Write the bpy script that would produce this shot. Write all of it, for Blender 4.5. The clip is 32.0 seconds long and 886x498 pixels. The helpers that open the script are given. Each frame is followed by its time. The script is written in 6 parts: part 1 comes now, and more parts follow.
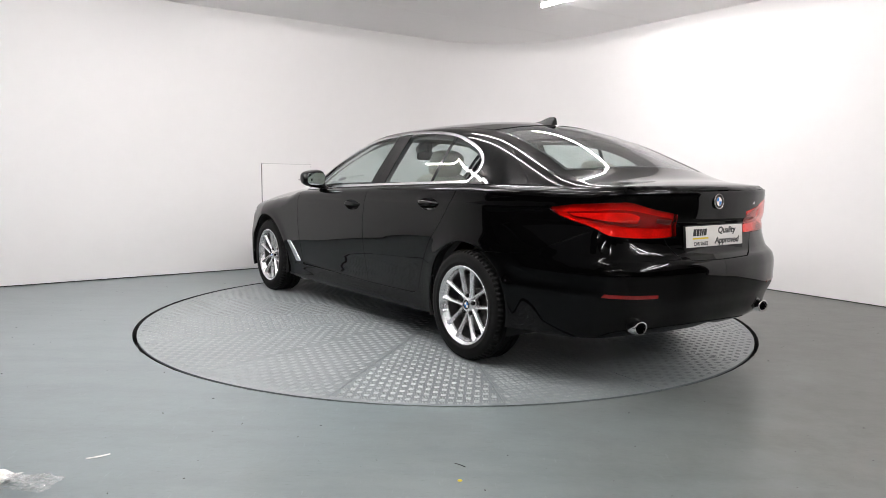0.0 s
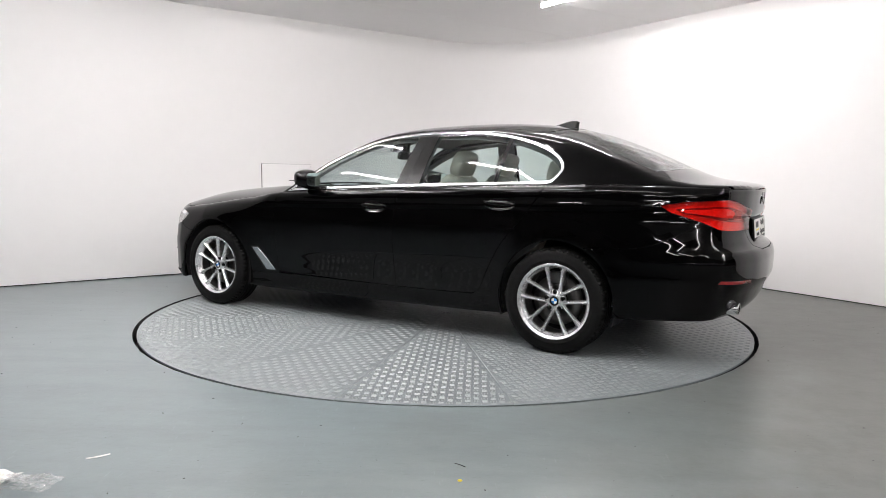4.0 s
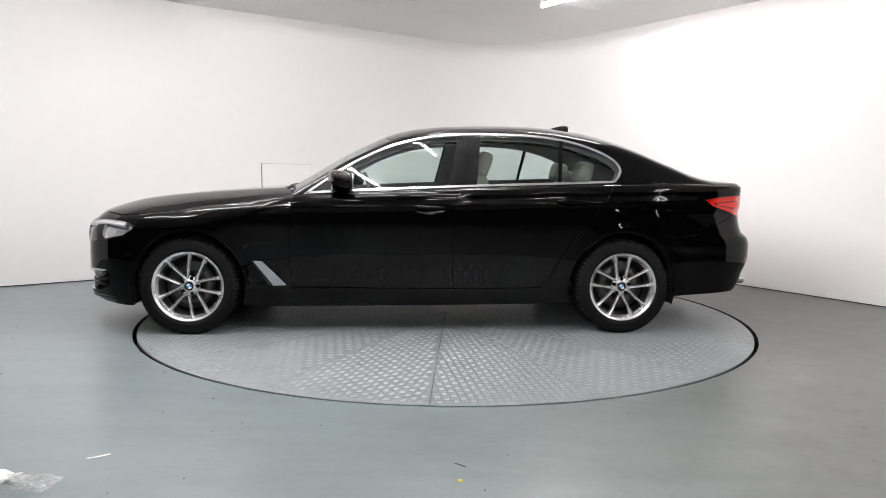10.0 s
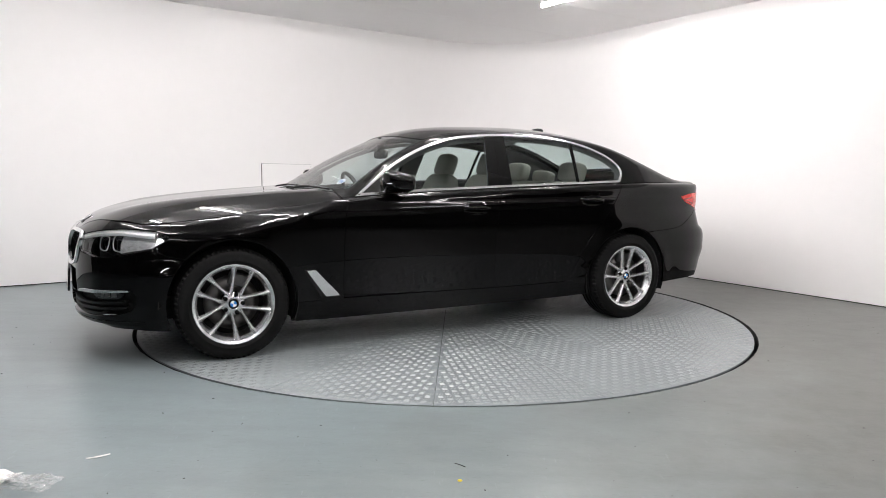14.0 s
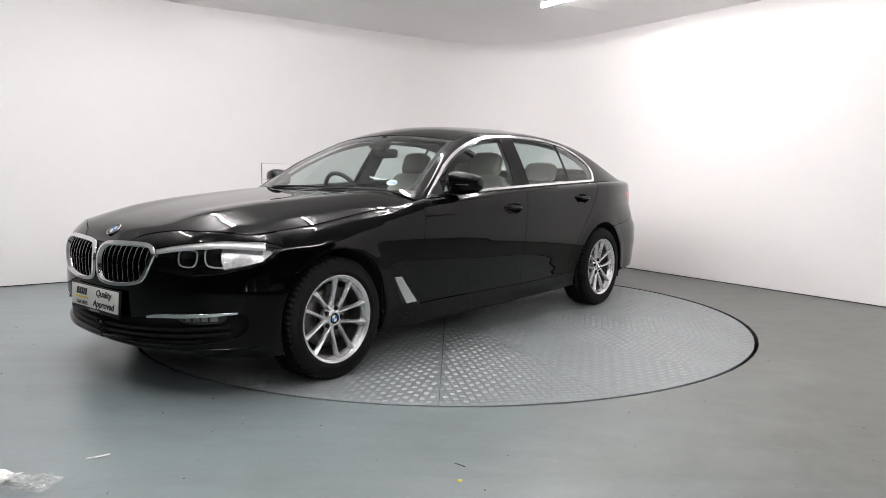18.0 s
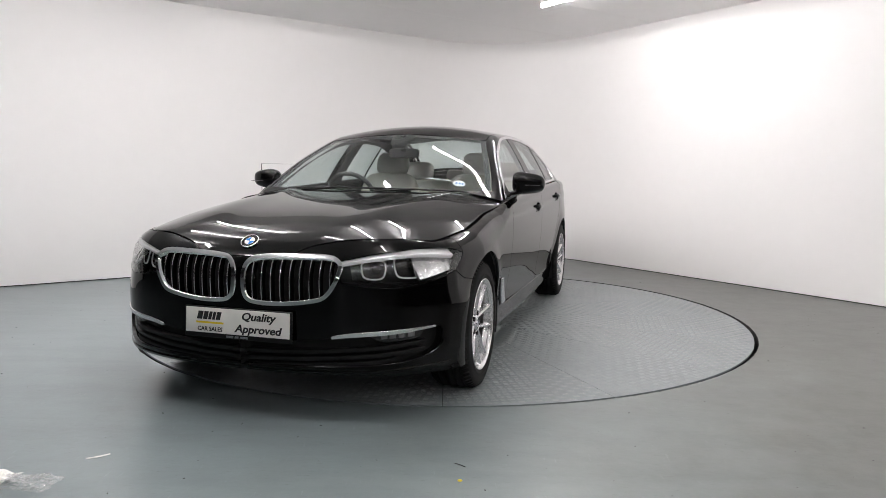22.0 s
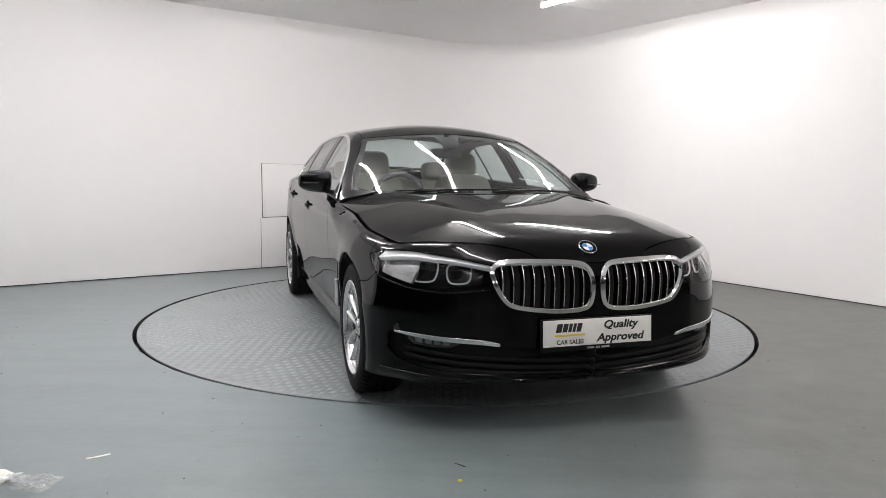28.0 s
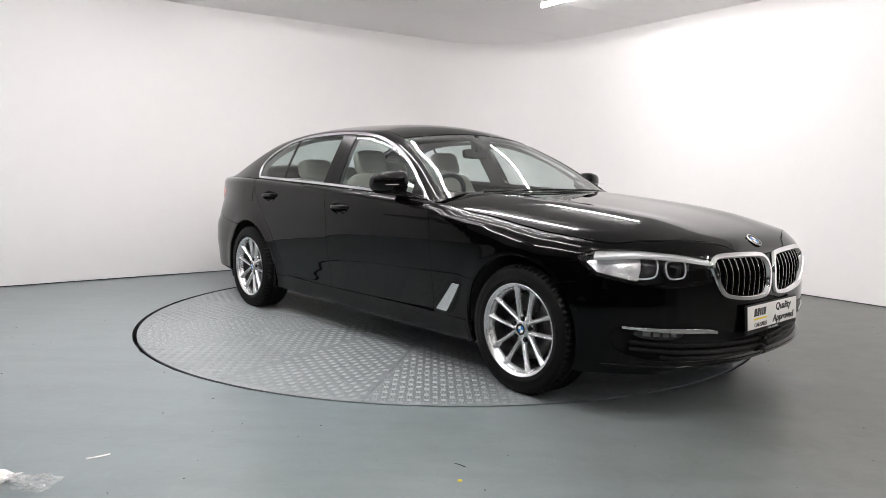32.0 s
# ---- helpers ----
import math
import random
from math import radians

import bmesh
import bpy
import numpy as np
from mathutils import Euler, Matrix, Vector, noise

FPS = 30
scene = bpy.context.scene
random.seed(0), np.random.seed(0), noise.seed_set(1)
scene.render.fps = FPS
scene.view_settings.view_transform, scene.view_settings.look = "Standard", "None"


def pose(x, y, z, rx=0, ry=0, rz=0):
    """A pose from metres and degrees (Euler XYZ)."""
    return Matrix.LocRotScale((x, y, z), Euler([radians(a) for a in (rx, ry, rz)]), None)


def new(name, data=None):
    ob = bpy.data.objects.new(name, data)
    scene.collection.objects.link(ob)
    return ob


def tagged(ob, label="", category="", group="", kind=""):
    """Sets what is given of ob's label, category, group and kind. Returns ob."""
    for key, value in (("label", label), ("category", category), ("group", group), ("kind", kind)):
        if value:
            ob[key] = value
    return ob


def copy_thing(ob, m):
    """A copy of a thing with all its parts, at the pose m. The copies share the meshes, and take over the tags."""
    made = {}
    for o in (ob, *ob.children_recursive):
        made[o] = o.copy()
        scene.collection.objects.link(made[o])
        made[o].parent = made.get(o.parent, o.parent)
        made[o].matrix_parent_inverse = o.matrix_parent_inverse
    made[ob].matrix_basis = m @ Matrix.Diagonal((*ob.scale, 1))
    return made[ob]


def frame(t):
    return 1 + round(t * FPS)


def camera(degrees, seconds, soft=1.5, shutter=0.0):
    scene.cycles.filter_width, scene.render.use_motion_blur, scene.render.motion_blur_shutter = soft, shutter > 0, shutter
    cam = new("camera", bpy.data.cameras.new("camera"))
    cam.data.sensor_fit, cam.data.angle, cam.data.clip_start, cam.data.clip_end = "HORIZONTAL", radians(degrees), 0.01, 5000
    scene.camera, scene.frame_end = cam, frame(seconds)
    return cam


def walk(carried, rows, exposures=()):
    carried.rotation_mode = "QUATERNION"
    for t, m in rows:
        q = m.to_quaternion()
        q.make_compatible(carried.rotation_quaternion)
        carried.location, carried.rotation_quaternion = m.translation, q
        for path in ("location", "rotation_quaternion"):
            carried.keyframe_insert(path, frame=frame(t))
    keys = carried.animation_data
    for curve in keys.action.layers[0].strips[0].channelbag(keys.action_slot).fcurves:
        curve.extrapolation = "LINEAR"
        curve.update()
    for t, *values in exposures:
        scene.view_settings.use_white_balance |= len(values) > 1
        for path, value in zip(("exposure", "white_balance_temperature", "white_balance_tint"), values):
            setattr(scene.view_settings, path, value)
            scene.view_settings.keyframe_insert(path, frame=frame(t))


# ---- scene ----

# ================= camera =================
cam = camera(63.95, 32.0, soft=0.7)
EYE = Matrix.Translation((0, -5.562, 1.1135)) @ pose(0, 0, 0, 0, 0, 0.25) @ pose(0, 0, 0, 90 - 6.209) @ pose(0, 0, 0, 0, 0, 0.686)
walk(cam, [(0, EYE), (32, EYE)], exposures=[(0, 0.04), (9, 0.13), (14, 0.15), (17, 0.08), (20, -0.02), (25, -0.08), (28, -0.09), (30, -0.04), (32, 0.03)])

# ================= world and light =================
world = bpy.data.worlds.new("world")
scene.world = world
world.use_nodes = True
world.node_tree.nodes["Background"].inputs[0].default_value = (0.6, 0.63, 0.66, 1)
world.node_tree.nodes["Background"].inputs[1].default_value = 0.02
TUBE_POWER = 113.0

# ================= materials =================
def material(name):
    m = bpy.data.materials.new(name)
    m.use_nodes = True
    return m, m.node_tree.nodes, m.node_tree.links, m.node_tree.nodes["Principled BSDF"]


def plain(name, colour, rough=0.5, metal=0.0, coat=0.0, spec=0.5, grain=0.0, scale=40.0, bump=0.0, coat_rough=0.03):
    """A surface with a little variation of tone and relief at two scales."""
    m, nodes, links, b = material(name)
    b.inputs["Base Color"].default_value = (*colour, 1)
    b.inputs["Roughness"].default_value = rough
    b.inputs["Metallic"].default_value = metal
    b.inputs["Coat Weight"].default_value = coat
    b.inputs["Coat Roughness"].default_value = coat_rough
    b.inputs["Specular IOR Level"].default_value = spec
    if grain or bump:
        tc = nodes.new("ShaderNodeTexCoord")
        n1 = nodes.new("ShaderNodeTexNoise")
        n1.inputs["Scale"].default_value = scale
        n1.inputs["Detail"].default_value = 6
        n2 = nodes.new("ShaderNodeTexNoise")
        n2.inputs["Scale"].default_value = scale / 9
        for n in (n1, n2):
            links.new(tc.outputs["Object"], n.inputs["Vector"])
        add = nodes.new("ShaderNodeMath")
        add.operation = "ADD"
        links.new(n1.outputs["Fac"], add.inputs[0])
        links.new(n2.outputs["Fac"], add.inputs[1])
        ramp = nodes.new("ShaderNodeMapRange")
        ramp.inputs["From Min"].default_value, ramp.inputs["From Max"].default_value = 0.7, 1.3
        ramp.inputs["To Min"].default_value, ramp.inputs["To Max"].default_value = 1 - grain, 1 + grain
        links.new(add.outputs[0], ramp.inputs["Value"])
        mul = nodes.new("ShaderNodeVectorMath")
        mul.operation = "SCALE"
        mul.inputs[0].default_value = colour
        links.new(ramp.outputs[0], mul.inputs["Scale"])
        links.new(mul.outputs[0], b.inputs["Base Color"])
        if bump:
            bp = nodes.new("ShaderNodeBump")
            bp.inputs["Strength"].default_value = bump
            bp.inputs["Distance"].default_value = 0.002
            links.new(n1.outputs["Fac"], bp.inputs["Height"])
            links.new(bp.outputs[0], b.inputs["Normal"])
    return m


def glowing(name, colour, strength):
    m, nodes, links, b = material(name)
    b.inputs["Base Color"].default_value = (0.9, 0.9, 0.9, 1)
    b.inputs["Emission Color"].default_value = (*colour, 1)
    b.inputs["Emission Strength"].default_value = strength
    return m


def thin_glass(name, tint, gloss=0.05):
    """A pane: tinted see-through with a mirror reflection that grows towards grazing angles."""
    m, nodes, links, b = material(name)
    nodes.remove(b)
    out = nodes["Material Output"]
    tr = nodes.new("ShaderNodeBsdfTransparent")
    tr.inputs[0].default_value = (*tint, 1)
    gl = nodes.new("ShaderNodeBsdfGlossy")
    gl.inputs["Roughness"].default_value = 0.0
    lw = nodes.new("ShaderNodeLayerWeight")
    lw.inputs["Blend"].default_value = 0.5
    power = nodes.new("ShaderNodeMath")
    power.operation = "POWER"
    power.inputs[1].default_value = 4.0
    fr = nodes.new("ShaderNodeMath")
    fr.operation = "MULTIPLY_ADD"
    fr.inputs[1].default_value, fr.inputs[2].default_value = 0.92, gloss
    links.new(lw.outputs["Facing"], power.inputs[0])
    links.new(power.outputs[0], fr.inputs[0])
    mix = nodes.new("ShaderNodeMixShader")
    links.new(fr.outputs[0], mix.inputs[0])
    links.new(tr.outputs[0], mix.inputs[1])
    links.new(gl.outputs[0], mix.inputs[2])
    links.new(mix.outputs[0], out.inputs["Surface"])
    return m


def floor_paint():
    """Blue-grey floor paint, walked on: cloudy tone, drips and scuffs, dark specks, uneven gloss."""
    m, nodes, links, b = material("floor_paint")
    tc = nodes.new("ShaderNodeTexCoord")

    def noise_of(scale, detail=5.0, rough=0.55, stretch=(1, 1, 1)):
        mp = nodes.new("ShaderNodeMapping")
        mp.inputs["Scale"].default_value = stretch
        mp.inputs["Rotation"].default_value = (0, 0, 0.6)
        n = nodes.new("ShaderNodeTexNoise")
        n.inputs["Scale"].default_value = scale
        n.inputs["Detail"].default_value = detail
        n.inputs["Roughness"].default_value = rough
        links.new(tc.outputs["Object"], mp.inputs[0])
        links.new(mp.outputs[0], n.inputs["Vector"])
        return n.outputs["Fac"]

    def mixed(kind, fac, a, bb):
        mx = nodes.new("ShaderNodeMix")
        mx.data_type, mx.blend_type = "RGBA", kind
        if isinstance(fac, float):
            mx.inputs[0].default_value = fac
        else:
            links.new(fac, mx.inputs[0])
        links.new(a, mx.inputs[6])
        links.new(bb, mx.inputs[7])
        return mx.outputs[2]

    def spread(fac, lo, hi, a, bb):
        r = nodes.new("ShaderNodeMapRange")
        r.inputs["From Min"].default_value, r.inputs["From Max"].default_value = lo, hi
        r.inputs["To Min"].default_value, r.inputs["To Max"].default_value = a, bb
        links.new(fac, r.inputs["Value"])
        return r.outputs[0]

    def scaled(colour, fac):
        v = nodes.new("ShaderNodeVectorMath")
        v.operation = "SCALE"
        links.new(colour, v.inputs[0])
        links.new(fac, v.inputs["Scale"])
        return v.outputs[0]

    # clean blue-grey paint, and the side by the driveway worn to a warmer grey
    sep = nodes.new("ShaderNodeSeparateXYZ")
    links.new(tc.outputs["Object"], sep.inputs[0])
    wander = nodes.new("ShaderNodeMath")
    wander.operation = "MULTIPLY_ADD"
    wander.inputs[1].default_value = 3.2
    links.new(noise_of(0.9, 6, 0.6), wander.inputs[0])
    links.new(sep.outputs["X"], wander.inputs[2])
    worn = spread(wander.outputs[0], 1.2, 3.6, 0.0, 1.0)
    clean = nodes.new("ShaderNodeRGB")
    clean.outputs[0].default_value = (0.178, 0.212, 0.219, 1)
    dirty = nodes.new("ShaderNodeRGB")
    dirty.outputs[0].default_value = (0.126, 0.130, 0.121, 1)
    col = mixed("MIX", worn, clean.outputs[0], dirty.outputs[0])
    col = scaled(col, spread(noise_of(0.7, 4), 0.2, 0.8, 0.90, 1.10))
    col = scaled(col, spread(noise_of(9, 6, 0.6), 0.2, 0.8, 0.95, 1.05))
    # dragged dirt, fine scuffs and pale scratches, thicker on the worn side
    def joined(kind, a, bb):
        n = nodes.new("ShaderNodeMath")
        n.operation = kind
        for k, one in enumerate((a, bb)):
            if isinstance(one, float):
                n.inputs[k].default_value = one
            else:
                links.new(one, n.inputs[k])
        return n.outputs[0]

    col = scaled(col, spread(noise_of(2.4, 6, 0.65, (0.5, 2.2, 1)), 0.45, 0.80, 1.0, 0.80))
    grime = joined("MULTIPLY", worn, spread(noise_of(5.5, 5, 0.65), 0.42, 0.78, 0.0, 0.26))
    col = scaled(col, joined("SUBTRACT", 1.0, grime))
    col = scaled(col, spread(noise_of(26, 4, 0.65, (0.7, 4.0, 1)), 0.60, 0.80, 1.0, 0.60))
    col = scaled(col, spread(noise_of(18, 3, 0.6, (3.4, 0.5, 1)), 0.64, 0.76, 1.0, 1.24))
    links.new(col, b.inputs["Base Color"])
    links.new(spread(worn, 0.0, 1.0, 0.30, 0.37), b.inputs["Roughness"])
    bp = nodes.new("ShaderNodeBump")
    bp.inputs["Strength"].default_value, bp.inputs["Distance"].default_value = 0.16, 0.004
    links.new(noise_of(22, 6, 0.6), bp.inputs["Height"])
    links.new(bp.outputs[0], b.inputs["Normal"])
    return m


def wall_paint(name, tone, bump=0.12):
    """White emulsion on board: faint roller stipple and slow waves in tone."""
    m = plain(name, tone, 0.6, grain=0.009, scale=9, bump=bump, spec=0.3)
    return m


M_FLOOR = floor_paint()
M_WALL = wall_paint("white_wall_paint", (0.86, 0.845, 0.838))
M_CEIL = wall_paint("ceiling_paint", (0.90, 0.885, 0.88))
# Dimness of the unseen hall put into colour, so the car reflects dark
M_HALL = plain("hall_dimmed_near_black", (0.030, 0.030, 0.032), 0.7, grain=0.1, scale=3)
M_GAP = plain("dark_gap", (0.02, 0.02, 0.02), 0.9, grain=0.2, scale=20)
M_PLATE = plain("painted_tread_plate", (0.180, 0.204, 0.209), 0.33, grain=0.12, scale=14, bump=0.15, spec=0.6)
M_BAR = plain("worn_tread_bar", (0.285, 0.305, 0.306), 0.36, grain=0.12, scale=20, spec=0.6)
M_TUBE = glowing("lit_tube", (1.0, 0.962, 0.965), TUBE_POWER)
M_BATTEN = plain("white_batten", (0.8, 0.8, 0.8), 0.4, grain=0.03)


def car_paint():
    """Black lacquer: deep black base under a clear coat, with the faintest orange peel."""
    m, nodes, links, b = material("black_car_paint")
    b.inputs["Base Color"].default_value = (0.0012, 0.0011, 0.0012, 1)
    b.inputs["Roughness"].default_value = 0.5
    b.inputs["Specular IOR Level"].default_value = 0.0
    b.inputs["Coat Weight"].default_value = 1.0
    b.inputs["Coat Roughness"].default_value = 0.006
    b.inputs["Coat IOR"].default_value = 1.28
    tc = nodes.new("ShaderNodeTexCoord")
    n = nodes.new("ShaderNodeTexNoise")
    n.inputs["Scale"].default_value = 90
    bp = nodes.new("ShaderNodeBump")
    bp.inputs["Strength"].default_value, bp.inputs["Distance"].default_value = 0.02, 0.001
    links.new(tc.outputs["Object"], n.inputs["Vector"])
    links.new(n.outputs["Fac"], bp.inputs["Height"])
    links.new(bp.outputs[0], b.inputs["Coat Normal"])
    return m


M_PAINT = car_paint()
M_SATIN = plain("black_satin_plastic", (0.007, 0.007, 0.007), 0.45, spec=0.18, grain=0.15, scale=60)
M_PIANO = plain("black_gloss_trim", (0.003, 0.003, 0.003), 0.05, spec=0.22)
M_PILLAR = plain("black_pillar_foil", (0.005, 0.005, 0.005), 0.24, spec=0.14)
M_LINER = plain("black_wheel_liner", (0.008, 0.008, 0.008), 0.9, grain=0.3, scale=50)
M_CHROME = plain("bright_trim", (0.82, 0.82, 0.82), 0.09, 1.0, grain=0.03, scale=30)
M_CHROME_SATIN = plain("satin_trim", (0.72, 0.72, 0.73), 0.22, 1.0, grain=0.03, scale=40)
M_ALLOY = plain("silver_alloy", (0.74, 0.74, 0.75), 0.27, 0.85, coat=0.3, grain=0.05, scale=25)
M_TYRE = plain("tyre_rubber", (0.006, 0.006, 0.006), 0.62, spec=0.12, grain=0.25, scale=45, bump=0.2)
M_DISC = plain("brake_disc_steel", (0.14, 0.135, 0.13), 0.35, 1.0, grain=0.2, scale=60)
M_IRON = plain("brake_caliper_iron", (0.07, 0.07, 0.07), 0.5, 0.6, grain=0.2, scale=50)
M_GLASS = thin_glass("green_tinted_glass", (0.77, 0.85, 0.835))
M_SCREEN = thin_glass("windscreen_glass", (0.82, 0.88, 0.87), 0.04)
M_LENS = thin_glass("clear_lamp_lens", (0.93, 0.93, 0.93))
thin_red = thin_glass("red_lamp_lens", (1.0, 0.42, 0.38))
M_RED_IN = plain("red_reflector", (0.92, 0.035, 0.024), 0.25, coat=1.0, grain=0.2, scale=90)
M_RED_DK = plain("dark_red_lamp_body", (0.25, 0.006, 0.006), 0.2, coat=1.0, grain=0.2, scale=60)
M_LAMP_WHITE = plain("white_lamp_guide", (0.86, 0.86, 0.87), 0.25, coat=0.6, grain=0.04, scale=40)
M_LAMP_GREY = plain("grey_lamp_housing", (0.17, 0.17, 0.175), 0.35, 0.4, grain=0.15, scale=50)
M_LAMP_DK = plain("dark_lamp_housing", (0.016, 0.016, 0.017), 0.25, coat=0.3, grain=0.15, scale=50)
M_BROW = plain("silvered_lamp_guide", (0.94, 0.94, 0.95), 0.30, 0.15, coat=0.6, grain=0.03, scale=60)
M_FACET = plain("faceted_lamp_reflector", (0.80, 0.80, 0.81), 0.16, 0.75, grain=0.25, scale=55, bump=1.0)
M_REFLEX = plain("dark_red_reflex", (0.22, 0.005, 0.005), 0.25, coat=0.5, grain=0.2, scale=90)
M_LEATHER = plain("beige_leather", (0.45, 0.425, 0.37), 0.5, grain=0.07, scale=60, bump=0.15)
M_CABIN = plain("dark_cabin_trim", (0.028, 0.027, 0.026), 0.6, grain=0.2, scale=50, bump=0.1)
M_HEADLINE = plain("grey_headlining", (0.12, 0.12, 0.118), 0.85, grain=0.06, scale=80)
M_PLATE_W = plain("white_show_plate", (0.80, 0.78, 0.74), 0.35, coat=0.4, grain=0.03, scale=30)
M_INK = plain("black_ink", (0.012, 0.012, 0.012), 0.5)
M_YELLOW = plain("yellow_ink", (0.80, 0.60, 0.03), 0.5)
M_BLUE = plain("blue_enamel", (0.03, 0.20, 0.55), 0.2, coat=1.0)
M_WHITE = plain("white_enamel", (0.8, 0.8, 0.8), 0.2, coat=1.0)
M_MIRROR = plain("mirror_glass", (0.75, 0.80, 0.80), 0.0, 1.0)

# ================= helpers for meshes =================
def link(name, bm, mat, parent=None, smooth=True, label=""):
    me = bpy.data.meshes.new(name)
    bm.normal_update()
    bm.to_mesh(me)
    bm.free()
    if smooth:
        for p in me.polygons:
            p.use_smooth = True
    for one in (mat if isinstance(mat, (list, tuple)) else [mat]):
        me.materials.append(one)
    ob = new(name, me)
    if parent is not None:
        ob.parent = parent
    if label:
        tagged(ob, label)
    return ob


def part(name, bm, mat, parent, label="", smooth=True):
    return link(name, bm, mat, parent, smooth, label)


def empty(name, label, category, group="", m=None):
    ob = new(name)
    ob.empty_display_size = 0.1
    if m is not None:
        ob.matrix_basis = m
    return tagged(ob, label, category, group)


def box(bm, x0, x1, y0, y1, z0, z1, m=None, bevel=0.0):
    vs = [bm.verts.new((x, y, z)) for z in (z0, z1) for y in (y0, y1) for x in (x0, x1)]
    fs = [bm.faces.new([vs[i] for i in f]) for f in ((0, 2, 3, 1), (4, 5, 7, 6), (0, 1, 5, 4), (2, 6, 7, 3), (0, 4, 6, 2), (1, 3, 7, 5))]
    if bevel:
        es = list({e for f in fs for e in f.edges})
        bmesh.ops.bevel(bm, geom=es, offset=bevel, segments=2, affect="EDGES", profile=0.6)
        vs = list({v for f in bm.faces for v in f.verts}) if m is None else vs
    if m is not None:
        bmesh.ops.transform(bm, matrix=m, verts=vs if not bevel else bm.verts[:])
    return bm


def prism(bm, pts, z0, z1):
    """A closed outline (x, y) raised from z0 to z1."""
    lo = [bm.verts.new((x, y, z0)) for x, y in pts]
    hi = [bm.verts.new((x, y, z1)) for x, y in pts]
    n = len(pts)
    for i in range(n):
        j = (i + 1) % n
        bm.faces.new((lo[i], lo[j], hi[j], hi[i]))
    bm.faces.new(hi)
    bm.faces.new(lo[::-1])
    return bm


def ring_lathe(bm, profile, n=48, axis="y", closed=False):
    """Turns a profile of (radius, height) about an axis."""
    rows = []
    for r, h in profile:
        row = []
        for i in range(n):
            a = 2 * math.pi * i / n
            c, s = r * math.cos(a), r * math.sin(a)
            row.append(bm.verts.new((c, h, s) if axis == "y" else (c, s, h)))
        rows.append(row)
    pairs = list(zip(rows, rows[1:])) + ([(rows[-1], rows[0])] if closed else [])
    for a, b in pairs:
        for i in range(n):
            j = (i + 1) % n
            bm.faces.new((a[i], a[j], b[j], b[i]))
    return bm


# ================= the room =================
CEIL = 2.80
LDIR, RDIR = Vector((0.8075, 0.5897, 0)), Vector((0.567, -0.8237, 0))
LP, RP = Vector((-4.127, 0.91, 0)), Vector((3.777, 0.452, 0))
CORNER, RADIUS = Vector((0.92, 4.595, 0)), 1.38


def wall_line():
    """The inner face of the wall from its left end round the curved corner to its right end."""
    turn = math.acos(LDIR.dot(RDIR))
    tang = RADIUS * math.tan(turn / 2)
    a, b = CORNER - LDIR * tang, CORNER + RDIR * tang
    centre = a + Vector((LDIR.y, -LDIR.x, 0)) * RADIUS
    start = math.atan2((a - centre).y, (a - centre).x)
    pts = [LP - LDIR * 3.2]
    pts += [pts[0].lerp(a, i / 12) for i in range(1, 12)]
    for i in range(25):
        ang = start - turn * i / 24
        pts.append(centre + Vector((math.cos(ang), math.sin(ang), 0)) * RADIUS)
    end = RP + RDIR * 3.0
    pts += [b.lerp(end, i / 12) for i in range(1, 13)]
    return pts


def sheet_wall(name, pts, z0, z1, thick, mat, label):
    bm = bmesh.new()
    out = []
    for i, p in enumerate(pts):
        q = (pts[min(i + 1, len(pts) - 1)] - pts[max(i - 1, 0)]).normalized()
        out.append(p + Vector((-q.y, q.x, 0)) * thick)
    a = [bm.verts.new((p.x, p.y, z0)) for p in pts]
    b = [bm.verts.new((p.x, p.y, z1)) for p in pts]
    c = [bm.verts.new((p.x, p.y, z1)) for p in out]
    d = [bm.verts.new((p.x, p.y, z0)) for p in out]
    for i in range(len(pts) - 1):
        for u, v in ((a, b), (b, c), (c, d), (d, a)):
            bm.faces.new((u[i], u[i + 1], v[i + 1], v[i]))
    bm.faces.new((a[0], b[0], c[0], d[0]))
    bm.faces.new((a[-1], d[-1], c[-1], b[-1]))
    bmesh.ops.recalc_face_normals(bm, faces=bm.faces)
    ob = link(name, bm, mat)
    ob.data.set_sharp_from_angle(angle=radians(40))
    return tagged(ob, label, kind="structure")


WALL = wall_line()
sheet_wall("wall_curved", WALL, 0.010, CEIL, 0.12, M_WALL, "smooth white painted studio wall with a rounded corner")
sheet_wall("wall_footing", [p + Vector((0, 0.02, 0)) for p in WALL], -0.05, 0.016, 0.09, M_GAP, "dark shadow gap between wall and floor")

# the unseen hall behind the camera, darkened by its colour, closes the place
LEFT_END, RIGHT_END = WALL[0], WALL[-1]
HALL = [LEFT_END, Vector((-15, LEFT_END.y - 0.5, 0)), Vector((-15, -24, 0)), Vector((17, -24, 0)), Vector((17, RIGHT_END.y - 0.5, 0)), RIGHT_END]
sheet_wall("wall_hall", HALL, 0.0, CEIL, 0.12, M_HALL, "unseen hall wall behind the studio, its dimness put into a near-black colour")

TABLE_R, PIT_R = 2.258, 2.284


